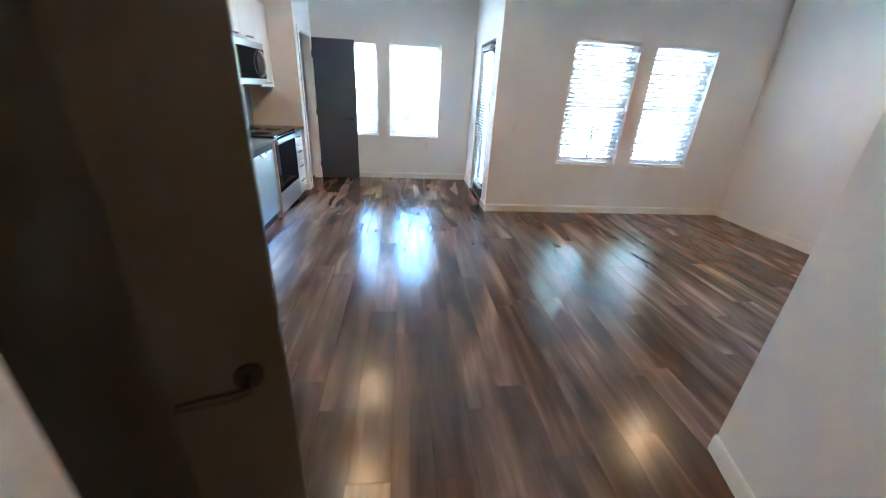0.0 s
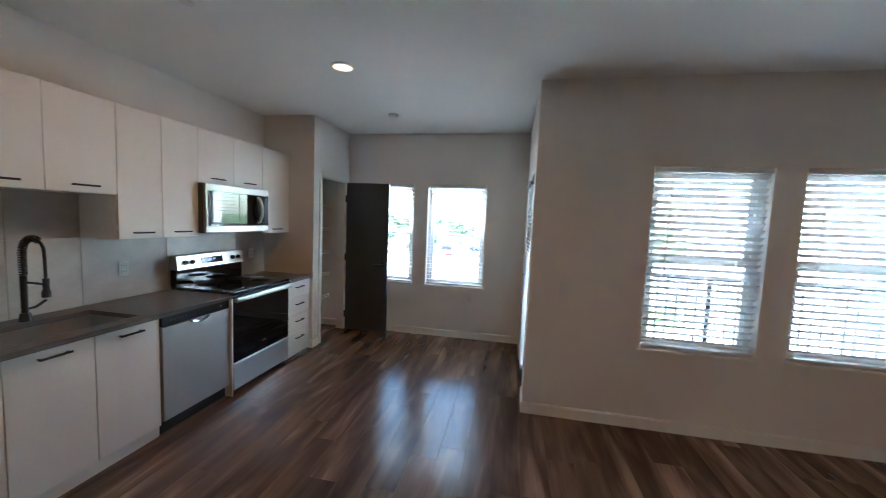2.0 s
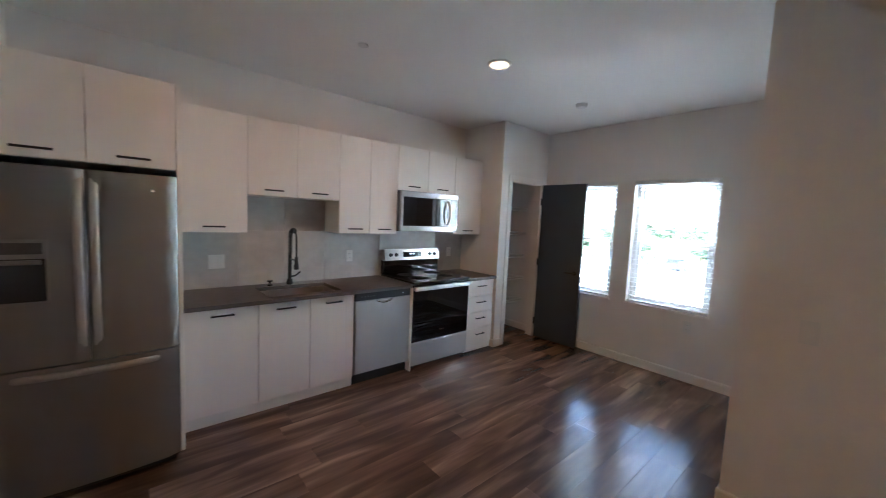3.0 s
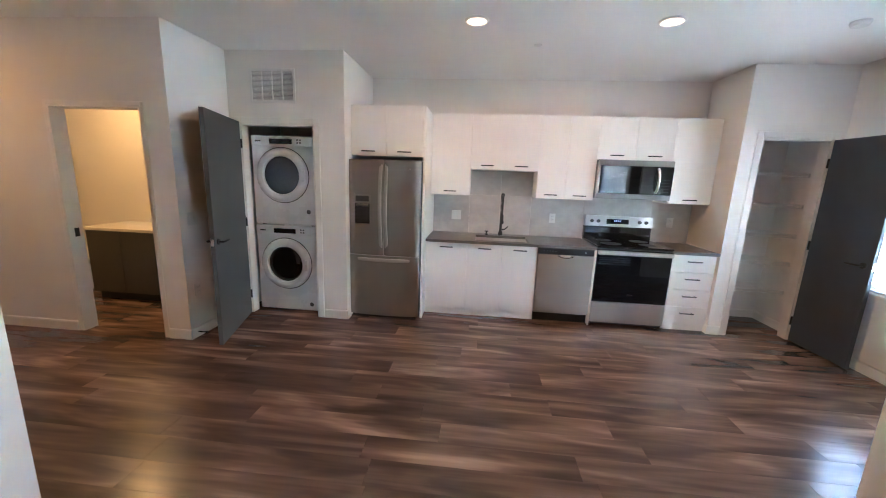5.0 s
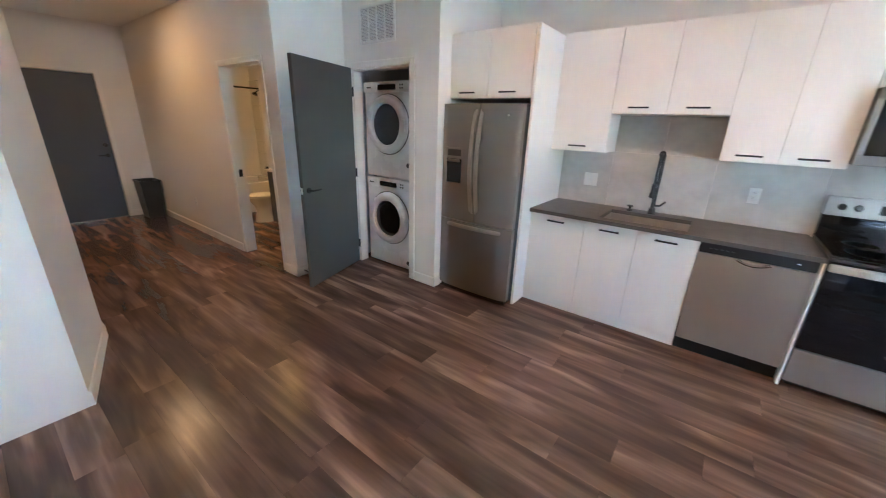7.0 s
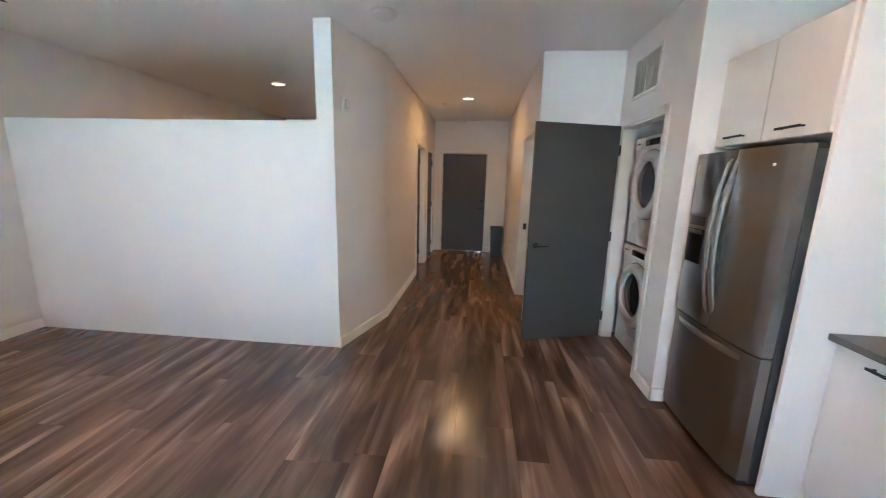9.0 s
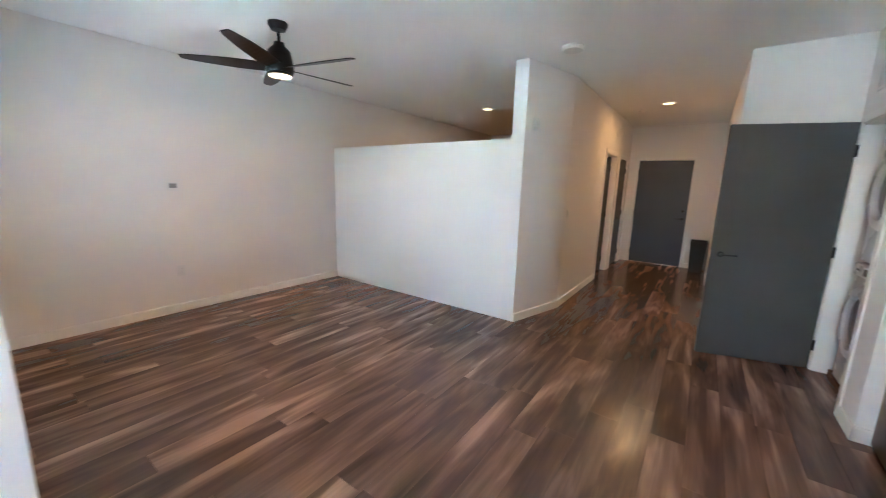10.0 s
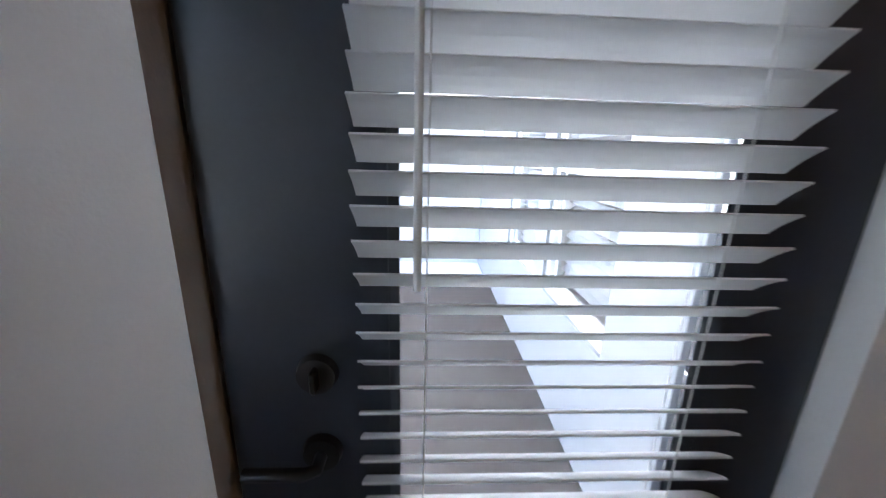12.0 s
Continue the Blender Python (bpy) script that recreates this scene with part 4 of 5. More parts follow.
# return air grille above the laundry doorway
vg = thing("return_air_grille", "white metal return air grille on the wall", "air grille", (0.975, 0.80, 2.22))
V0, V1, VZ0, VZ1 = 0.562, 1.036, 2.222, 2.542
bm = bmesh.new()
f = 0.026
cube(bm, 0.971, 0.982, V0, V0 + f, VZ0, VZ1, 0.003, 1)
cube(bm, 0.971, 0.982, V1 - f, V1, VZ0, VZ1, 0.003, 1)
cube(bm, 0.971, 0.982, V0 + f, V1 - f, VZ0, VZ0 + f, 0.003, 1)
cube(bm, 0.971, 0.982, V0 + f, V1 - f, VZ1 - f, VZ1, 0.003, 1)
part("frame", bm, M_WPLAST, vg)
part("backing", box(0.971, 0.9725, V0 + f, V1 - f, VZ0 + f, VZ1 - f), M_DGREY, vg)
for k in range(1, 4):
    yc = V0 + f + (V1 - V0 - 2 * f) * k / 4
    part("mullion", box(0.974, 0.982, yc - 0.004, yc + 0.004, VZ0 + f, VZ1 - f), M_WPLAST, vg)
slm = None
for k in range(24):
    z = VZ0 + f + 0.006 + k * (VZ1 - VZ0 - 2 * f - 0.008) / 23
    if slm is None:
        bm = box(-0.0005, 0.0005, V0 + f, V1 - f, -0.0048, 0.0048)
        bmesh.ops.rotate(bm, cent=(0, 0, 0), matrix=Euler((0, radians(48), 0)).to_matrix(), verts=bm.verts[:])
        so = part("louvre", bm, M_WPLAST, vg)
        slm = so.data
    else:
        so = new("louvre", slm)
        so.parent = vg
        so.matrix_parent_inverse = WORLDWISE[vg.name]
    so.location = (0.978, 0, z)

# ceiling registers


def register(x0, x1, y0, y1, label):
    r = thing("ceiling_register", label, "air register", ((x0 + x1) / 2, (y0 + y1) / 2, H), "ceiling registers")
    f = 0.026
    bm = bmesh.new()
    cube(bm, x0, x0 + f, y0, y1, H - 0.010, H - 0.001, 0.003, 1)
    cube(bm, x1 - f, x1, y0, y1, H - 0.010, H - 0.001, 0.003, 1)
    cube(bm, x0 + f, x1 - f, y0, y0 + f, H - 0.010, H - 0.001, 0.003, 1)
    cube(bm, x0 + f, x1 - f, y1 - f, y1, H - 0.010, H - 0.001, 0.003, 1)
    part("frame", bm, M_WPLAST, r)
    part("backing", box(x0 + f, x1 - f, y0 + f, y1 - f, H - 0.003, H - 0.001), M_BLACKP, r)
    a, b = y0 + f, y1 - f
    q = (b - a) * 0.27
    for lo, hi, way in ((a, a + q, -1), (b - q, b, 1)):
        n = 4
        for k in range(n):
            yy = lo + (hi - lo) * (k + 0.5) / n
            bm = box(x0 + f, x1 - f, -0.0125, 0.0125, -0.0006, 0.0006)
            bmesh.ops.rotate(bm, cent=(0, 0, 0), matrix=Euler((radians(20 * way), 0, 0)).to_matrix(), verts=bm.verts[:])
            bmesh.ops.translate(bm, vec=(0, yy, H - 0.0085), verts=bm.verts[:])
            part("louvre", bm, M_WPLAST, r)
    n = 6
    for k in range(n):
        xx = x0 + f + (x1 - x0 - 2 * f) * (k + 0.5) / n
        bm = box(-0.0095, 0.0095, a + q + 0.004, b - q - 0.004, -0.0006, 0.0006)
        bmesh.ops.rotate(bm, cent=(0, 0, 0), matrix=Euler((0, radians(26 if k < n / 2 else -26), 0)).to_matrix(), verts=bm.verts[:])
        bmesh.ops.translate(bm, vec=(xx, 0, H - 0.0085), verts=bm.verts[:])
        part("louvre", bm, M_WPLAST, r)


register(3.62, 3.86, 2.83, 3.24, "white metal air register in the living room ceiling")
register(1.96, 2.16, 2.80, 3.19, "white metal air register in the kitchen ceiling")

# ---- lamps and ceiling things ----
for lx, ly in LIGHTS:
    d = thing("recessed_light", "round recessed ceiling light, lit warm", "ceiling light", (lx, ly, H), "recessed lights")
    part("trim_ring", lathe(bmesh.new(), [(0.072, -0.001), (0.072, -0.012), (0.088, -0.006), (0.092, -0.001)], (lx, ly, H), n=40), M_WPLAST, d, smooth=True)
    part("diffuser", lathe(bmesh.new(), [(0.0, -0.009), (0.055, -0.0085), (0.0715, -0.005)], (lx, ly, H), n=40), M_LAMP, d, "glowing diffuser", smooth=True)


def puck(x, y, r, h, label, category):
    return single("smoke_detector" if category == "smoke detector" else "sprinkler_cap",
                  lathe(bmesh.new(), [(r, 0.0), (r, -h * 0.45), (r * 0.93, -h * 0.55), (r * 0.85, -h * 0.9), (r * 0.6, -h), (0.0, -h)], (x, y, H - 0.0005)),
                  M_WPLAST, label, category, smooth=True)


puck(3.01, 1.148, 0.098, 0.036, "round white smoke detector on the ceiling", "smoke detector")
puck(1.58, 5.43, 0.055, 0.035, "small round white detector on the kitchen ceiling", "smoke detector")
puck(1.12, 3.32, 0.035, 0.008, "small white sprinkler cap in the ceiling", "sprinkler cap")
puck(2.88, -2.09, 0.045, 0.012, "small white sprinkler cap in the hallway ceiling", "sprinkler cap")

fan = thing("ceiling_fan", "dark bronze five-blade ceiling fan with lit lamp", "ceiling fan", (4.85, 2.845, H))
cx, cy = 4.85, 2.845
part("canopy", lathe(bmesh.new(), [(0.075, 0.0), (0.075, -0.02), (0.055, -0.055), (0.02, -0.065), (0.0, -0.065)], (cx, cy, H - 0.0005)), M_BLACKM, fan, smooth=True)
part("downrod", tube(bmesh.new(), [(cx, cy, H - 0.06), (cx, cy, 2.55)], 0.013, 14), M_BLACKM, fan, smooth=True)
part("motor_housing", lathe(bmesh.new(), [(0.0, 2.565), (0.04, 2.563), (0.045, 2.54), (0.085, 2.50), (0.105, 2.40), (0.108, 2.345), (0.10, 2.33), (0.0, 2.33)], (cx, cy, 0)), M_BLACKM, fan, smooth=True)
part("light_ring", lathe(bmesh.new(), [(0.095, 2.33), (0.100, 2.318), (0.092, 2.31), (0.088, 2.31)], (cx, cy, 0)), M_BLACKM, fan, smooth=True)
part("diffuser", lathe(bmesh.new(), [(0.0, 2.300), (0.06, 2.301), (0.085, 2.306), (0.091, 2.318)], (cx, cy, 0)), M_LAMP, fan, "glowing round diffuser", smooth=True)
for k in range(5):
    a = radians(50 + 72 * k)
    bm = bmesh.new()
    n = 12
    rows_v = []
    for i in range(n + 1):
        f = i / n
        r = 0.09 + 0.62 * f
        w0 = 0.027 + 0.038 * math.sin(math.pi * min(1, 0.25 + f * 0.7))
        if f > 0.93:
            w0 *= 0.82
        tw = radians(17 - 7 * f)
        z = 2.372 + 0.012 * f
        rows_v.append([bm.verts.new((r, s * w0 * math.cos(tw) + 0.01 * f, z + s * w0 * math.sin(tw) + q)) for s, q in ((-1, -0.003), (1, -0.003), (1, 0.003), (-1, 0.003))])
    for p, q in zip(rows_v, rows_v[1:]):
        for j in range(4):
            bm.faces.new((p[j], p[(j + 1) % 4], q[(j + 1) % 4], q[j]))
    bm.faces.new(rows_v[0])
    bm.faces.new(rows_v[-1])
    bmesh.ops.recalc_face_normals(bm, faces=bm.faces[:])
    bmesh.ops.transform(bm, matrix=Matrix.Translation((cx, cy, 0)) @ Matrix.Rotation(a, 4, 'Z'), verts=bm.verts[:])
    part("blade", bm, M_BLACKM, fan)

# ---- wall plates ----


def plate(name, m, label, category, kind="outlet", w=0.072, h=0.116):
    """A wall plate in its own axes: x along the wall, y out of it."""
    p = thing(name, label, category, m=m, group="wall plates")
    part("cover", box(-w / 2, w / 2, 0.0005, 0.007, -h / 2, h / 2, 0.003), M_WPLAST, p)
    if kind == "outlet":
        for z in (-0.02, 0.02):
            r = part("receptacle", box(-0.017, 0.017, 0.0065, 0.009, z - 0.015, z + 0.015, 0.003), M_WPLAST, p)
            bm = bmesh.new()
            for x in (-0.006, 0.006):
                cube(bm, x - 0.001, x + 0.001, 0.0088, 0.0094, z - 0.002, z + 0.007)
            part("slots", bm, M_BLACKP, r)
    else:
        k = 2 if w > 0.1 else 1
        for i in range(k):
            x = (i - (k - 1) / 2) * 0.046
            part("rocker", box(x - 0.016, x + 0.016, 0.0065, 0.011, -0.033, 0.033, 0.002), M_WPLAST, p)
    return p


def facing(x, y, z, deg):
    """deg: the way the plate faces, counted from +y towards -x."""
    return pose(x, y, z, 0, 0, deg)


plate("wall_outlet", facing(0.009, 3.80, 1.11, -90), "white outlet on the splashback", "outlet")
plate("wall_outlet", facing(0.009, 5.18, 1.12, -90), "white outlet on the splashback beside the range", "outlet")
plate("wall_switch", facing(0.009, 2.61, 1.10, -90), "white double switch on the splashback", "switch", "switch", 0.118)
plate("wall_outlet", facing(2.41, 6.32, 0.56, 180), "white outlet under the far window", "outlet")
plate("wall_outlet", facing(6.45, 3.155, 0.46, 90), "white outlet low on the long wall", "outlet")
cb = thing("cable_box", "open white cable box with a grey connector", "wall box", m=facing(6.45, 3.157, 1.365, 90))
part("cover", box(-0.045, 0.045, 0.0005, 0.006, -0.045, 0.045, 0.002), M_WPLAST, cb)
part("connector", box(-0.034, 0.034, 0.0062, 0.016, -0.012, 0.034, 0.006), M_GREYP, cb, "grey connector")
part("tab", box(0.05, 0.056, 0.0005, 0.004, -0.03, 0.035), M_WPLAST, cb)
plate("wall_outlet", facing(1.71, -2.11, 0.42, -90), "white outlet low on the hallway wall", "outlet")
plate("wall_switch", facing(1.57, 0.313, 1.11, 0), "white double switch beside the laundry door", "switch", "switch", 0.118)
plate("wall_outlet", facing(1.59, 0.313, 0.45, 0), "white outlet beside the laundry door", "outlet")
plate("wall_switch", facing(3.36, 4.576, 1.07, 180), "white switch on the living room wall", "switch", "switch")
plate("wall_switch", facing(3.225, 0.15, 1.16, 90), "white switch at the hallway mouth", "switch", "switch")
th = thing("alarm_strobe", "white alarm strobe high on the slanted wall", "alarm", m=facing(3.40, 0.93, 2.11, 75))
part("base", box(-0.045, 0.045, 0.0005, 0.012, -0.065, 0.065, 0.003), M_WPLAST, th)
part("lens", box(-0.03, 0.03, 0.0125, 0.04, -0.035, 0.04, 0.01), M_WPLAST, th)
stop = thing("door_stop", "black spring door stop on the baseboard", "door stop", (1.66, 0.327, 0.05))
part("spring", tube(bmesh.new(), [(1.64, 0.327, 0.05), (1.64, 0.40, 0.05)], 0.006, 8), M_BLACKM, stop)
part("tip", tube(bmesh.new(), [(1.64, 0.40, 0.05), (1.64, 0.415, 0.05)], 0.010, 10), M_BLACKP, stop)

# ---- hallway ----
can = thing("trash_can", "black plastic waste bin in the hallway corner", "trash can", (1.87, -3.50, 0))
bm = bmesh.new()
for inner in (False, True):
    k = 0.0 if not inner else 0.004
    lo = [bm.verts.new((1.87 + sx * (0.105 - k), -3.50 + sy * (0.14 - k), k)) for sx, sy in ((-1, -1), (1, -1), (1, 1), (-1, 1))]
    hi = [bm.verts.new((1.87 + sx * (0.128 - k), -3.50 + sy * (0.175 - k), 0.57)) for sx, sy in ((-1, -1), (1, -1), (1, 1), (-1, 1))]
    for i in range(4):
        j = (i + 1) % 4
        bm.faces.new((lo[i], lo[j], hi[j], hi[i]) if not inner else (hi[i], hi[j], lo[j], lo[i]))
    bm.faces.new(lo[::-1] if not inner else lo)
    if not inner:
        ho = hi
    else:
        for i in range(4):
            j = (i + 1) % 4
            bm.faces.new((ho[i], ho[j], hi[j], hi[i]))
part("bin", bm, M_BLACKP, can)
bm = bmesh.new()
for a in ((1.735, 1.747, -3.682, -3.318), (1.993, 2.005, -3.682, -3.318)):
    cube(bm, *a, 0.555, 0.578, 0.003, 1)
for a in ((1.747, 1.993, -3.682, -3.670), (1.747, 1.993, -3.330, -3.318)):
    cube(bm, *a, 0.555, 0.578, 0.003, 1)
part("rim", bm, M_BLACKP, can)

# ---- bathroom ----
van = thing("bathroom_vanity", "dark bathroom vanity with a white top", "vanity", (0.66, -1.0, 0))
part("body", box(0.385, 0.925, -1.555, -0.30, 0.10, 0.83), M_VANITY, van)
part("toe_kick", box(0.40, 0.87, -1.555, -0.30, 0.0, 0.10), M_BLACKP, van)
for k in range(3):
    a = -1.555 + k * 0.42
    d = part("door", box(0.9255, 0.945, a + 0.002, a + 0.416, 0.105, 0.826, 0.002, 1), M_VANITY, van)
part("top", box(0.383, 0.965, -1.575, -0.28, 0.831, 0.862, 0.004), M_TUB, van, "white vanity top")
toi = thing("toilet", "white ceramic two-piece toilet", "toilet", (0.75, -2.05, 0))
ty = -2.02
bm = bmesh.new()
prof = [(0.0, 0.0), (0.12, 0.0), (0.115, 0.05), (0.095, 0.16), (0.11, 0.25), (0.175, 0.36), (0.185, 0.39), (0.15, 0.395), (0.12, 0.33), (0.0, 0.28)]
lathe(bm, prof, (0, 0, 0), n=32)
bmesh.ops.scale(bm, vec=(1.3, 1.0, 1.0), verts=bm.verts[:])
bmesh.ops.translate(bm, vec=(0.82, ty, 0), verts=bm.verts[:])
part("bowl", bm, M_TUB, toi, smooth=True)
part("pedestal", box(0.56, 0.76, ty - 0.09, ty + 0.09, 0.0, 0.36, 0.03, 3), M_TUB, toi)
bm = bmesh.new()
lathe(bm, [(0.0, 0.0), (0.185, 0.0), (0.19, 0.012), (0.18, 0.024), (0.0, 0.03)], (0, 0, 0), n=32)
bmesh.ops.scale(bm, vec=(1.28, 1.0, 1.0), verts=bm.verts[:])
bmesh.ops.translate(bm, vec=(0.815, ty, 0.397), verts=bm.verts[:])
part("lid", bm, M_TUB, toi, smooth=True)
part("tank", box(0.39, 0.575, ty - 0.20, ty + 0.20, 0.37, 0.73, 0.02, 3), M_TUB, toi)
part("tank_lid", box(0.385, 0.585, ty - 0.21, ty + 0.21, 0.731, 0.765, 0.008), M_TUB, toi)
part("flush_lever", tube(bmesh.new(), [(0.578, ty + 0.15, 0.68), (0.595, ty + 0.15, 0.68), (0.597, ty + 0.08, 0.675)], 0.006, 8), M_CHROME, toi)
tub = thing("bathtub", "white bathtub along the end wall", "bathtub", (0.85, -3.1, 0))
bm = bmesh.new()
t0, t1, u0, u1 = 0.075, 1.585, -3.50, -2.66
cube(bm, t0, t1, u0, u0 + 0.09, 0.0, 0.50, 0.012)
cube(bm, t0, t1, u1 - 0.09, u1, 0.0, 0.50, 0.012)
cube(bm, t0, t0 + 0.12, u0 + 0.085, u1 - 0.085, 0.0, 0.50, 0.012)
cube(bm, t1 - 0.12, t1, u0 + 0.085, u1 - 0.085, 0.0, 0.50, 0.012)
cube(bm, t0 + 0.11, t1 - 0.11, u0 + 0.085, u1 - 0.085, 0.0, 0.12)
part("shell", bm, M_TUB, tub)
structure("wall_tub_back", wall_bm('x', -3.75, -3.505, 0.07, 1.59, 0, H), M_TUB, "white tub surround wall", "wall")
sur = structure("tub_surround", box(0.0705, 0.078, -3.50, -2.62, 0.505, 2.15), M_GROUT, "white tile tub surround", "tile surround")
for r in range(8):
    for c in range(3):
        a, z = -3.498 + c * 0.292, 0.508 + r * 0.205
        part("tile", box(0.0782, 0.084, a, a + 0.289, z, z + 0.202, 0.001, 1), M_TUB, sur)
rod = thing("shower_rod", "black shower curtain rod over the tub", "shower rod", (0.8, -2.68, 2.0))
part("rod", tube(bmesh.new(), [(0.08, -2.68, 1.98), (1.588, -2.68, 1.98)], 0.0125, 12), M_BLACKM, rod)
part("flange", lathe(bmesh.new(), [(0.0, 0.0), (0.035, 0.0), (0.03, 0.015), (0.0, 0.016)], (0.078, -2.68, 1.98), 'x', 20), M_BLACKM, rod)
shw = thing("wall_shower", "black shower head on a bent arm", "shower", (0.1, -3.05, 1.95))
part("arm", tube(bmesh.new(), [(0.082, -3.05, 1.98), (0.16, -3.05, 1.985), (0.21, -3.05, 1.94)], 0.010, 10), M_BLACKM, shw, smooth=True)
bm = lathe(bmesh.new(), [(0.0, 0.03), (0.02, 0.03), (0.045, 0.0), (0.045, -0.012), (0.0, -0.012)], (0, 0, 0), n=24)
bmesh.ops.transform(bm, matrix=Matrix.Translation((0.225, -3.05, 1.915)) @ Euler((0, radians(-25), 0)).to_matrix().to_4x4(), verts=bm.verts[:])
part("head", bm, M_BLACKM, shw, smooth=True)
val = thing("tub_faucet", "black tub spout and valve", "faucet", (0.08, -3.05, 0.7))
part("spout", tube(bmesh.new(), [(0.084, -3.05, 0.68), (0.18, -3.05, 0.68), (0.20, -3.05, 0.655)], 0.022, 12), M_BLACKM, val, smooth=True)
part("valve", lathe(bmesh.new(), [(0.0, 0.0), (0.07, 0.0), (0.066, 0.008), (0.025, 0.012), (0.022, 0.05), (0.0, 0.05)], (0.084, -3.05, 0.95), 'x', 28), M_BLACKM, val, smooth=True)

# ---- outside ----
G = -3.6            # the ground below the second storey
structure("balcony_floor", box(3.238, 7.4, 4.726, 6.47, -0.22, -0.05), M_CONC, "pale concrete balcony floor", "balcony floor")
structure("balcony_cladding", wall_bm('x', 4.7275, 4.745, 3.24, 7.38, -0.05, 2.738, [(a, b, LZ0, LZ1) for a, b in LIVWIN]), M_SIDING, "pale grey siding on the balcony side of the living room wall", "wall")
rail = thing("balcony_railing", "dark metal balcony railing with thin balusters", "railing", (5.3, 6.42, 0), kind="")
part("top_rail", box(3.24, 7.38, 6.395, 6.445, 0.985, 1.02, 0.004), M_BALC, rail)
part("bottom_rail", box(3.24, 7.38, 6.405, 6.435, 0.06, 0.09, 0.003), M_BALC, rail)
bmm = None
for k in range(37):
    x = 3.30 + k * 0.11
    if bmm is None:
        o = part("baluster", box(-0.0095, 0.0095, 6.411, 6.43, 0.091, 0.984), M_BALC, rail)
        bmm = o.data
    else:
        o = new("baluster", bmm)
        o.parent = rail
        o.matrix_parent_inverse = WORLDWISE[rail.name]
    o.location = (x, 0, 0)
for x in (3.27, 5.3, 7.35):
    part("post", box(x - 0.022, x + 0.022, 6.395, 6.445, -0.05, 1.0, 0.003), M_BALC, rail)
# neighbouring house wing beyond the balcony's end
wing = thing("apartment_wing", "white-sided apartment wing beside the balcony", "building", (9.5, 6.0, G))
part("wall", box(7.4, 7.6, 4.0, 12.0, G, 6.0), M_WSIDING, wing)
for k in range(20):
    y = 4.76 + k * 0.36
    part("batten", box(7.38, 7.399, y, y + 0.035, -0.05, 6.0), M_WSIDING, wing)
# unseen box added to stop daylight leaking in round the entry door
structure("corridor_wall", box(0.0, 6.57, -5.2, -5.08, -0.25, H + 0.2), M_WALL, "unseen wall added behind the entry door to block daylight", "wall")
structure("corridor_floor", box(0.0, 6.57, -5.2, -3.872, -0.25, -0.01), M_CONC, "unseen floor added behind the entry door to block daylight", "floor")
structure("corridor_end", wall_bm('y', 6.45, 6.57, -5.08, -3.872, -0.01, H), M_WALL, "unseen end wall added behind the entry door to block daylight", "wall")
structure("corridor_end_wall", wall_bm('y', 0.0, 0.12, -5.08, -3.872, -0.01, H), M_WALL, "unseen end wall added behind the entry door to block daylight", "wall")
structure("corridor_ceiling", box(0.0, 6.57, -5.2, -3.902, H, H + 0.2), M_CEIL, "unseen ceiling added behind the entry door to block daylight", "ceiling")
structure("storey_below", box(-0.3, 6.6, -5.2, 6.47, G, -0.26), M_SIDING, "pale walls of the storey below", "building")
structure("wall_outer", box(-0.3, -0.125, -3.9, 6.47, -0.25, H), M_SIDING, "plain outer wall", "wall")
structure("ground", box(-400, 400, -60, 900, G - 0.5, G), M_GRASS, "grass ground reaching the horizon", "ground")
# pale slab added out of view to throw sunlight up onto the ceilings
structure("driveway", box(-200, 200, 7, 22, G, G + 0.03), M_ASPH, "unseen pale ground slab added to bounce daylight up to the windows", "driveway")
structure("road", box(-200, 200, 29, 57, G, G + 0.03), M_ASPH, "pale concrete parking lot", "road")
structure("pavement", box(-200, 200, 27.4, 29, G, G + 0.12), M_CONC, "pale concrete pavement", "pavement")


def car(x, y, deg, color, label):
    c = thing("parked_car", label, "car", m=pose(x, y, G + 0.03, 0, 0, deg), group="parked cars")
    paint = mat("car_paint", color, 0.3, var=0.02, bump=0)
    bm = bmesh.new()
    cube(bm, -0.9, 0.9, -2.2, 2.2, 0.28, 0.85, 0.15, 3)
    part("body", bm, paint, c, smooth=True)
    bm = bmesh.new()
    r = cube(bm, -0.8, 0.8, -1.3, 1.2, 0.84, 1.45)
    for v in bm.verts:
        if v.co.z > 1.2:
            v.co.x *= 0.82
            v.co.y *= 0.66
    bmesh.ops.bevel(bm, geom=bm.edges[:], offset=0.06, segments=2, affect='EDGES')
    part("cabin", bm, M_BLACKG, c, smooth=True)
    part("roof", box(-0.62, 0.62, -0.78, 0.72, 1.44, 1.47, 0.01), paint, c)
    for sx in (-0.8, 0.8):
        for sy in (-1.35, 1.35):
            w = part("wheel", lathe(bmesh.new(), [(0.0, -0.1), (0.30, -0.1), (0.32, -0.06), (0.32, 0.06), (0.30, 0.1), (0.0, 0.1)], (sx, sy, 0.32), 'x', 24), M_BLACKP, c, smooth=True)


rng = random.Random(4)
for k, col in enumerate([(0.7, 0.7, 0.7), (0.05, 0.05, 0.06), (0.35, 0.05, 0.04), (0.6, 0.6, 0.62), (0.08, 0.12, 0.25), (0.75, 0.74, 0.72), (0.2, 0.2, 0.21), (0.5, 0.5, 0.5)]):
    car(-16 + k * 4.6 + rng.uniform(-0.3, 0.3), 54 + rng.uniform(-0.4, 0.4), rng.uniform(-3, 3), col,
        "parked car in the lot below the windows")


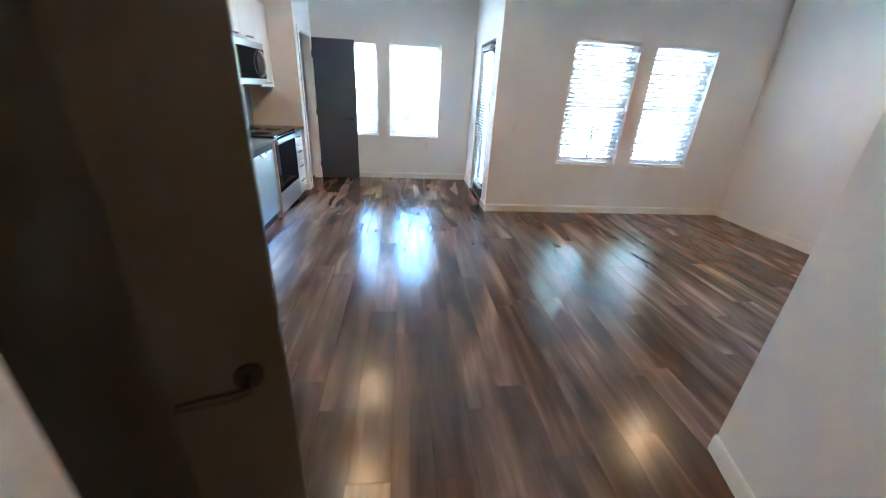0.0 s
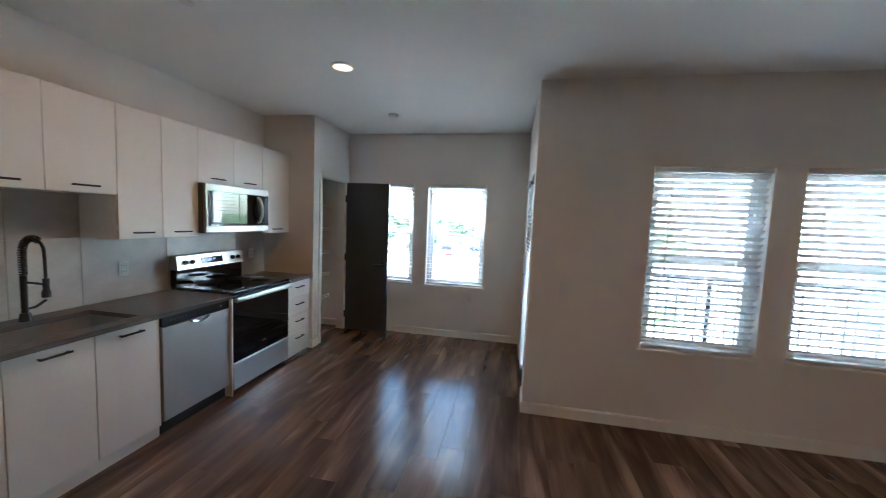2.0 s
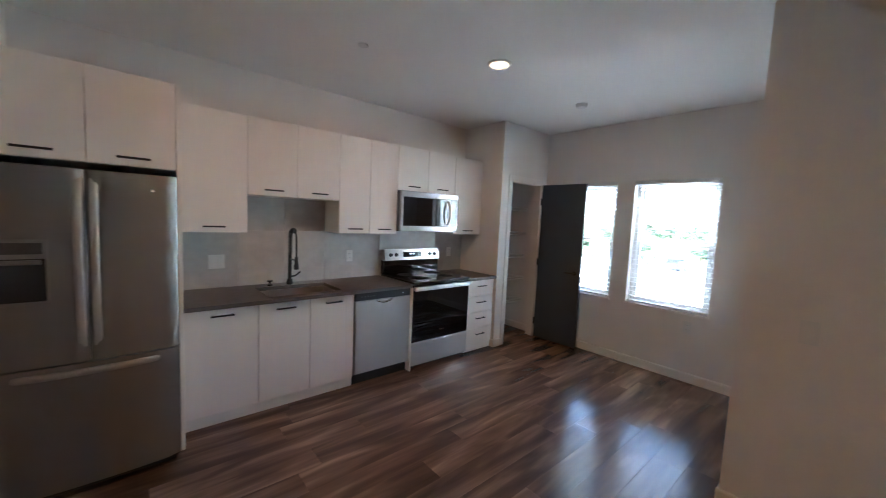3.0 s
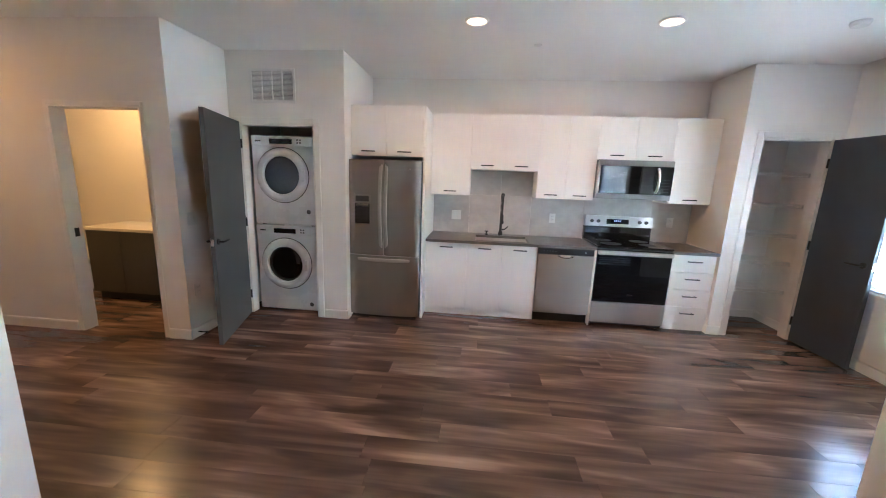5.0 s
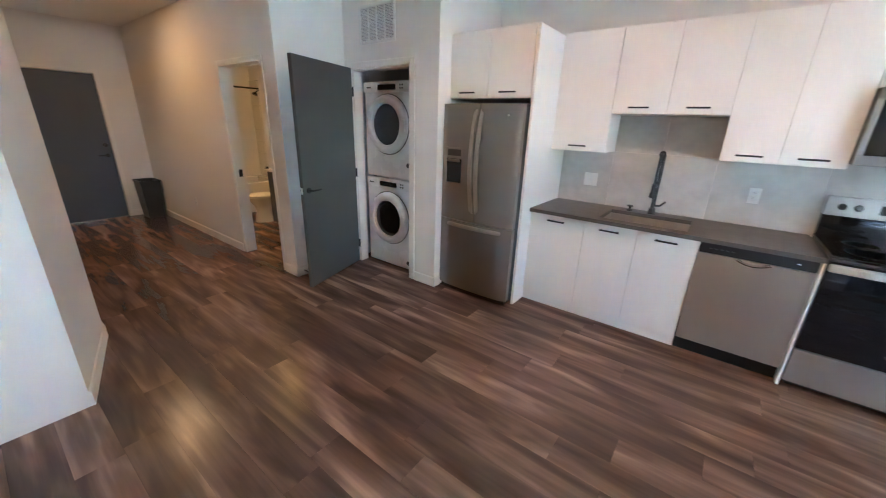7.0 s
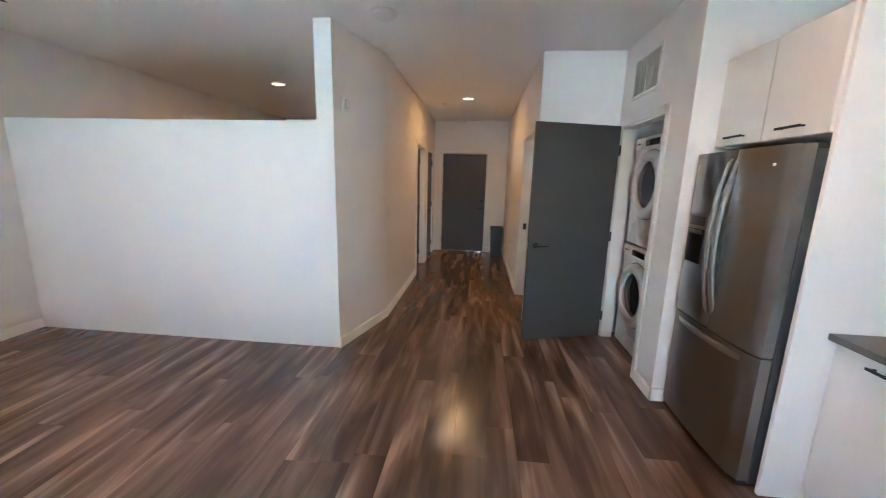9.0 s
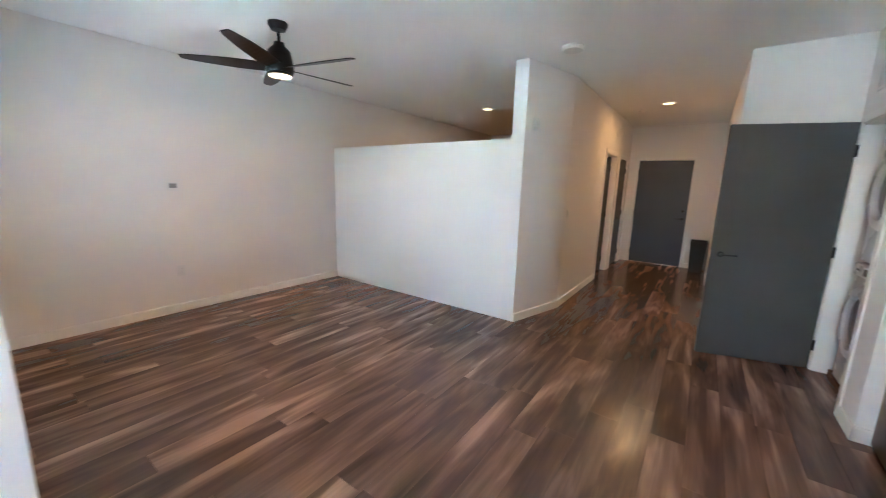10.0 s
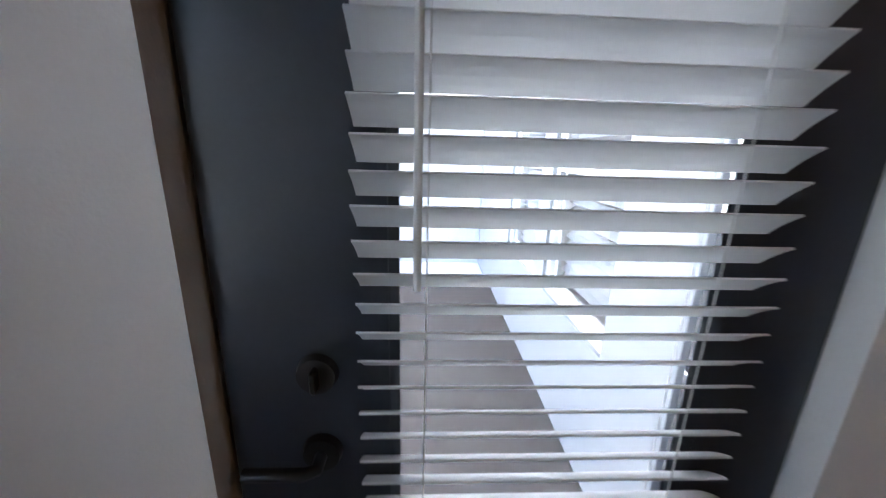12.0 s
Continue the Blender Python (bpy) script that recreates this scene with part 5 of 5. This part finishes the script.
def tree(x, y, h, seed):
    t = thing("tree", "leafy green tree beyond the parking lot", "tree", (x, y, G), "trees")
    r = random.Random(seed)
    bm = bmesh.new()
    lathe(bm, [(0.22, 0.0), (0.16, h * 0.25), (0.10, h * 0.5), (0.04, h * 0.8)], (x, y, G), n=10)
    tips = []
    for k in range(9):
        a = r.uniform(0, 6.28)
        z0 = h * r.uniform(0.3, 0.6)
        L = h * r.uniform(0.2, 0.34)
        e = (x + L * math.cos(a), y + L * math.sin(a), G + z0 + L * 0.8)
        tube(bm, [(x, y, G + z0), ((x + e[0]) / 2, (y + e[1]) / 2, G + z0 + L * 0.5), e], 0.05, 6)
        tips.append(e)
    tips.append((x, y, G + h * 0.8))
    part("trunk", bm, M_BARK, t)
    verts, faces = [], []
    for e in tips:
        for k in range(170):
            d = Vector((r.gauss(0, 1), r.gauss(0, 1), r.gauss(0, 0.8))) * h * 0.075
            c = Vector(e) + d
            u = Vector((r.gauss(0, 1), r.gauss(0, 1), r.gauss(0, 1))).normalized() * r.uniform(0.10, 0.2)
            v = u.orthogonal().normalized() * r.uniform(0.06, 0.12)
            b = len(verts)
            verts += [c - u, c + v, c + u, c - v]
            faces.append((b, b + 1, b + 2, b + 3))
    me = bpy.data.meshes.new("crown")
    me.from_pydata([tuple(v) for v in verts], [], faces)
    me.materials.append(M_LEAF)
    o = new("crown", me)
    o.parent = t
    o.matrix_parent_inverse = WORLDWISE[t.name]


for k in range(14):
    tree(-44 + k * 6.3 + rng.uniform(-1.5, 1.5), 62 + rng.uniform(-2, 5), rng.uniform(5.2, 7.6), 20 + k)
for k in range(6):
    tree(-26 + k * 8.2 + rng.uniform(-1, 1), 59 + rng.uniform(-1, 1), rng.uniform(3.0, 4.0), 60 + k)

# ---- floor planks, last ----
PW, PL, GAP = 0.1800, 1.2200, 0.0005
plank_meshes = {}


def plank_mesh(w, ln):
    key = (round(w, 3), round(ln, 3))
    if key not in plank_meshes:
        bm = bmesh.new()
        c = 0.0007
        g = GAP / 2
        a = [bm.verts.new(p) for p in ((g, g, -0.008), (w - g, g, -0.008), (w - g, ln - g, -0.008), (g, ln - g, -0.008))]
        b = [bm.verts.new(p) for p in ((g, g, -c), (w - g, g, -c), (w - g, ln - g, -c), (g, ln - g, -c))]
        t = [bm.verts.new(p) for p in ((g + c, g + c, 0), (w - g - c, g + c, 0), (w - g - c, ln - g - c, 0), (g + c, ln - g - c, 0))]
        for lo, hi in ((a, b), (b, t)):
            for i in range(4):
                j = (i + 1) % 4
                bm.faces.new((lo[i], lo[j], hi[j], hi[i]))
        bm.faces.new(t)
        me = bpy.data.meshes.new("plank")
        bm.to_mesh(me)
        bm.free()
        me.materials.append(M_FLOOR)
        plank_meshes[key] = me
    return plank_meshes[key]


rr = random.Random(11)
rest = bmesh.new()
x = 0.0
while x < 6.45:
    w = min(PW, 6.45 - x)
    top = 6.32 if x + w / 2 < 3.16 else 4.60
    y = -3.75 - rr.uniform(0.0, PL)
    while y < top:
        a, b = max(y, -3.75), min(y + PL, top)
        if b - a > 0.01:
            hidden = (x > 3.36 and b < 0.98) or (x + w < 1.6 and b < -1.3)
            if hidden:
                cube(rest, x + 0.0006, x + w - 0.0006, a + 0.0006, b - 0.0006, -0.008, 0)
            else:
                o = new("plank", plank_mesh(w, round(b - a, 2) if b - a < PL - 0.001 else PL))
                o.parent = floor
                o.location = (x, a, 0)
        y += PL
    x += PW
ob = part("planks_beyond", rest, M_FLOOR, floor)
tagged(ob, "dark planks out of sight", kind="stuff")
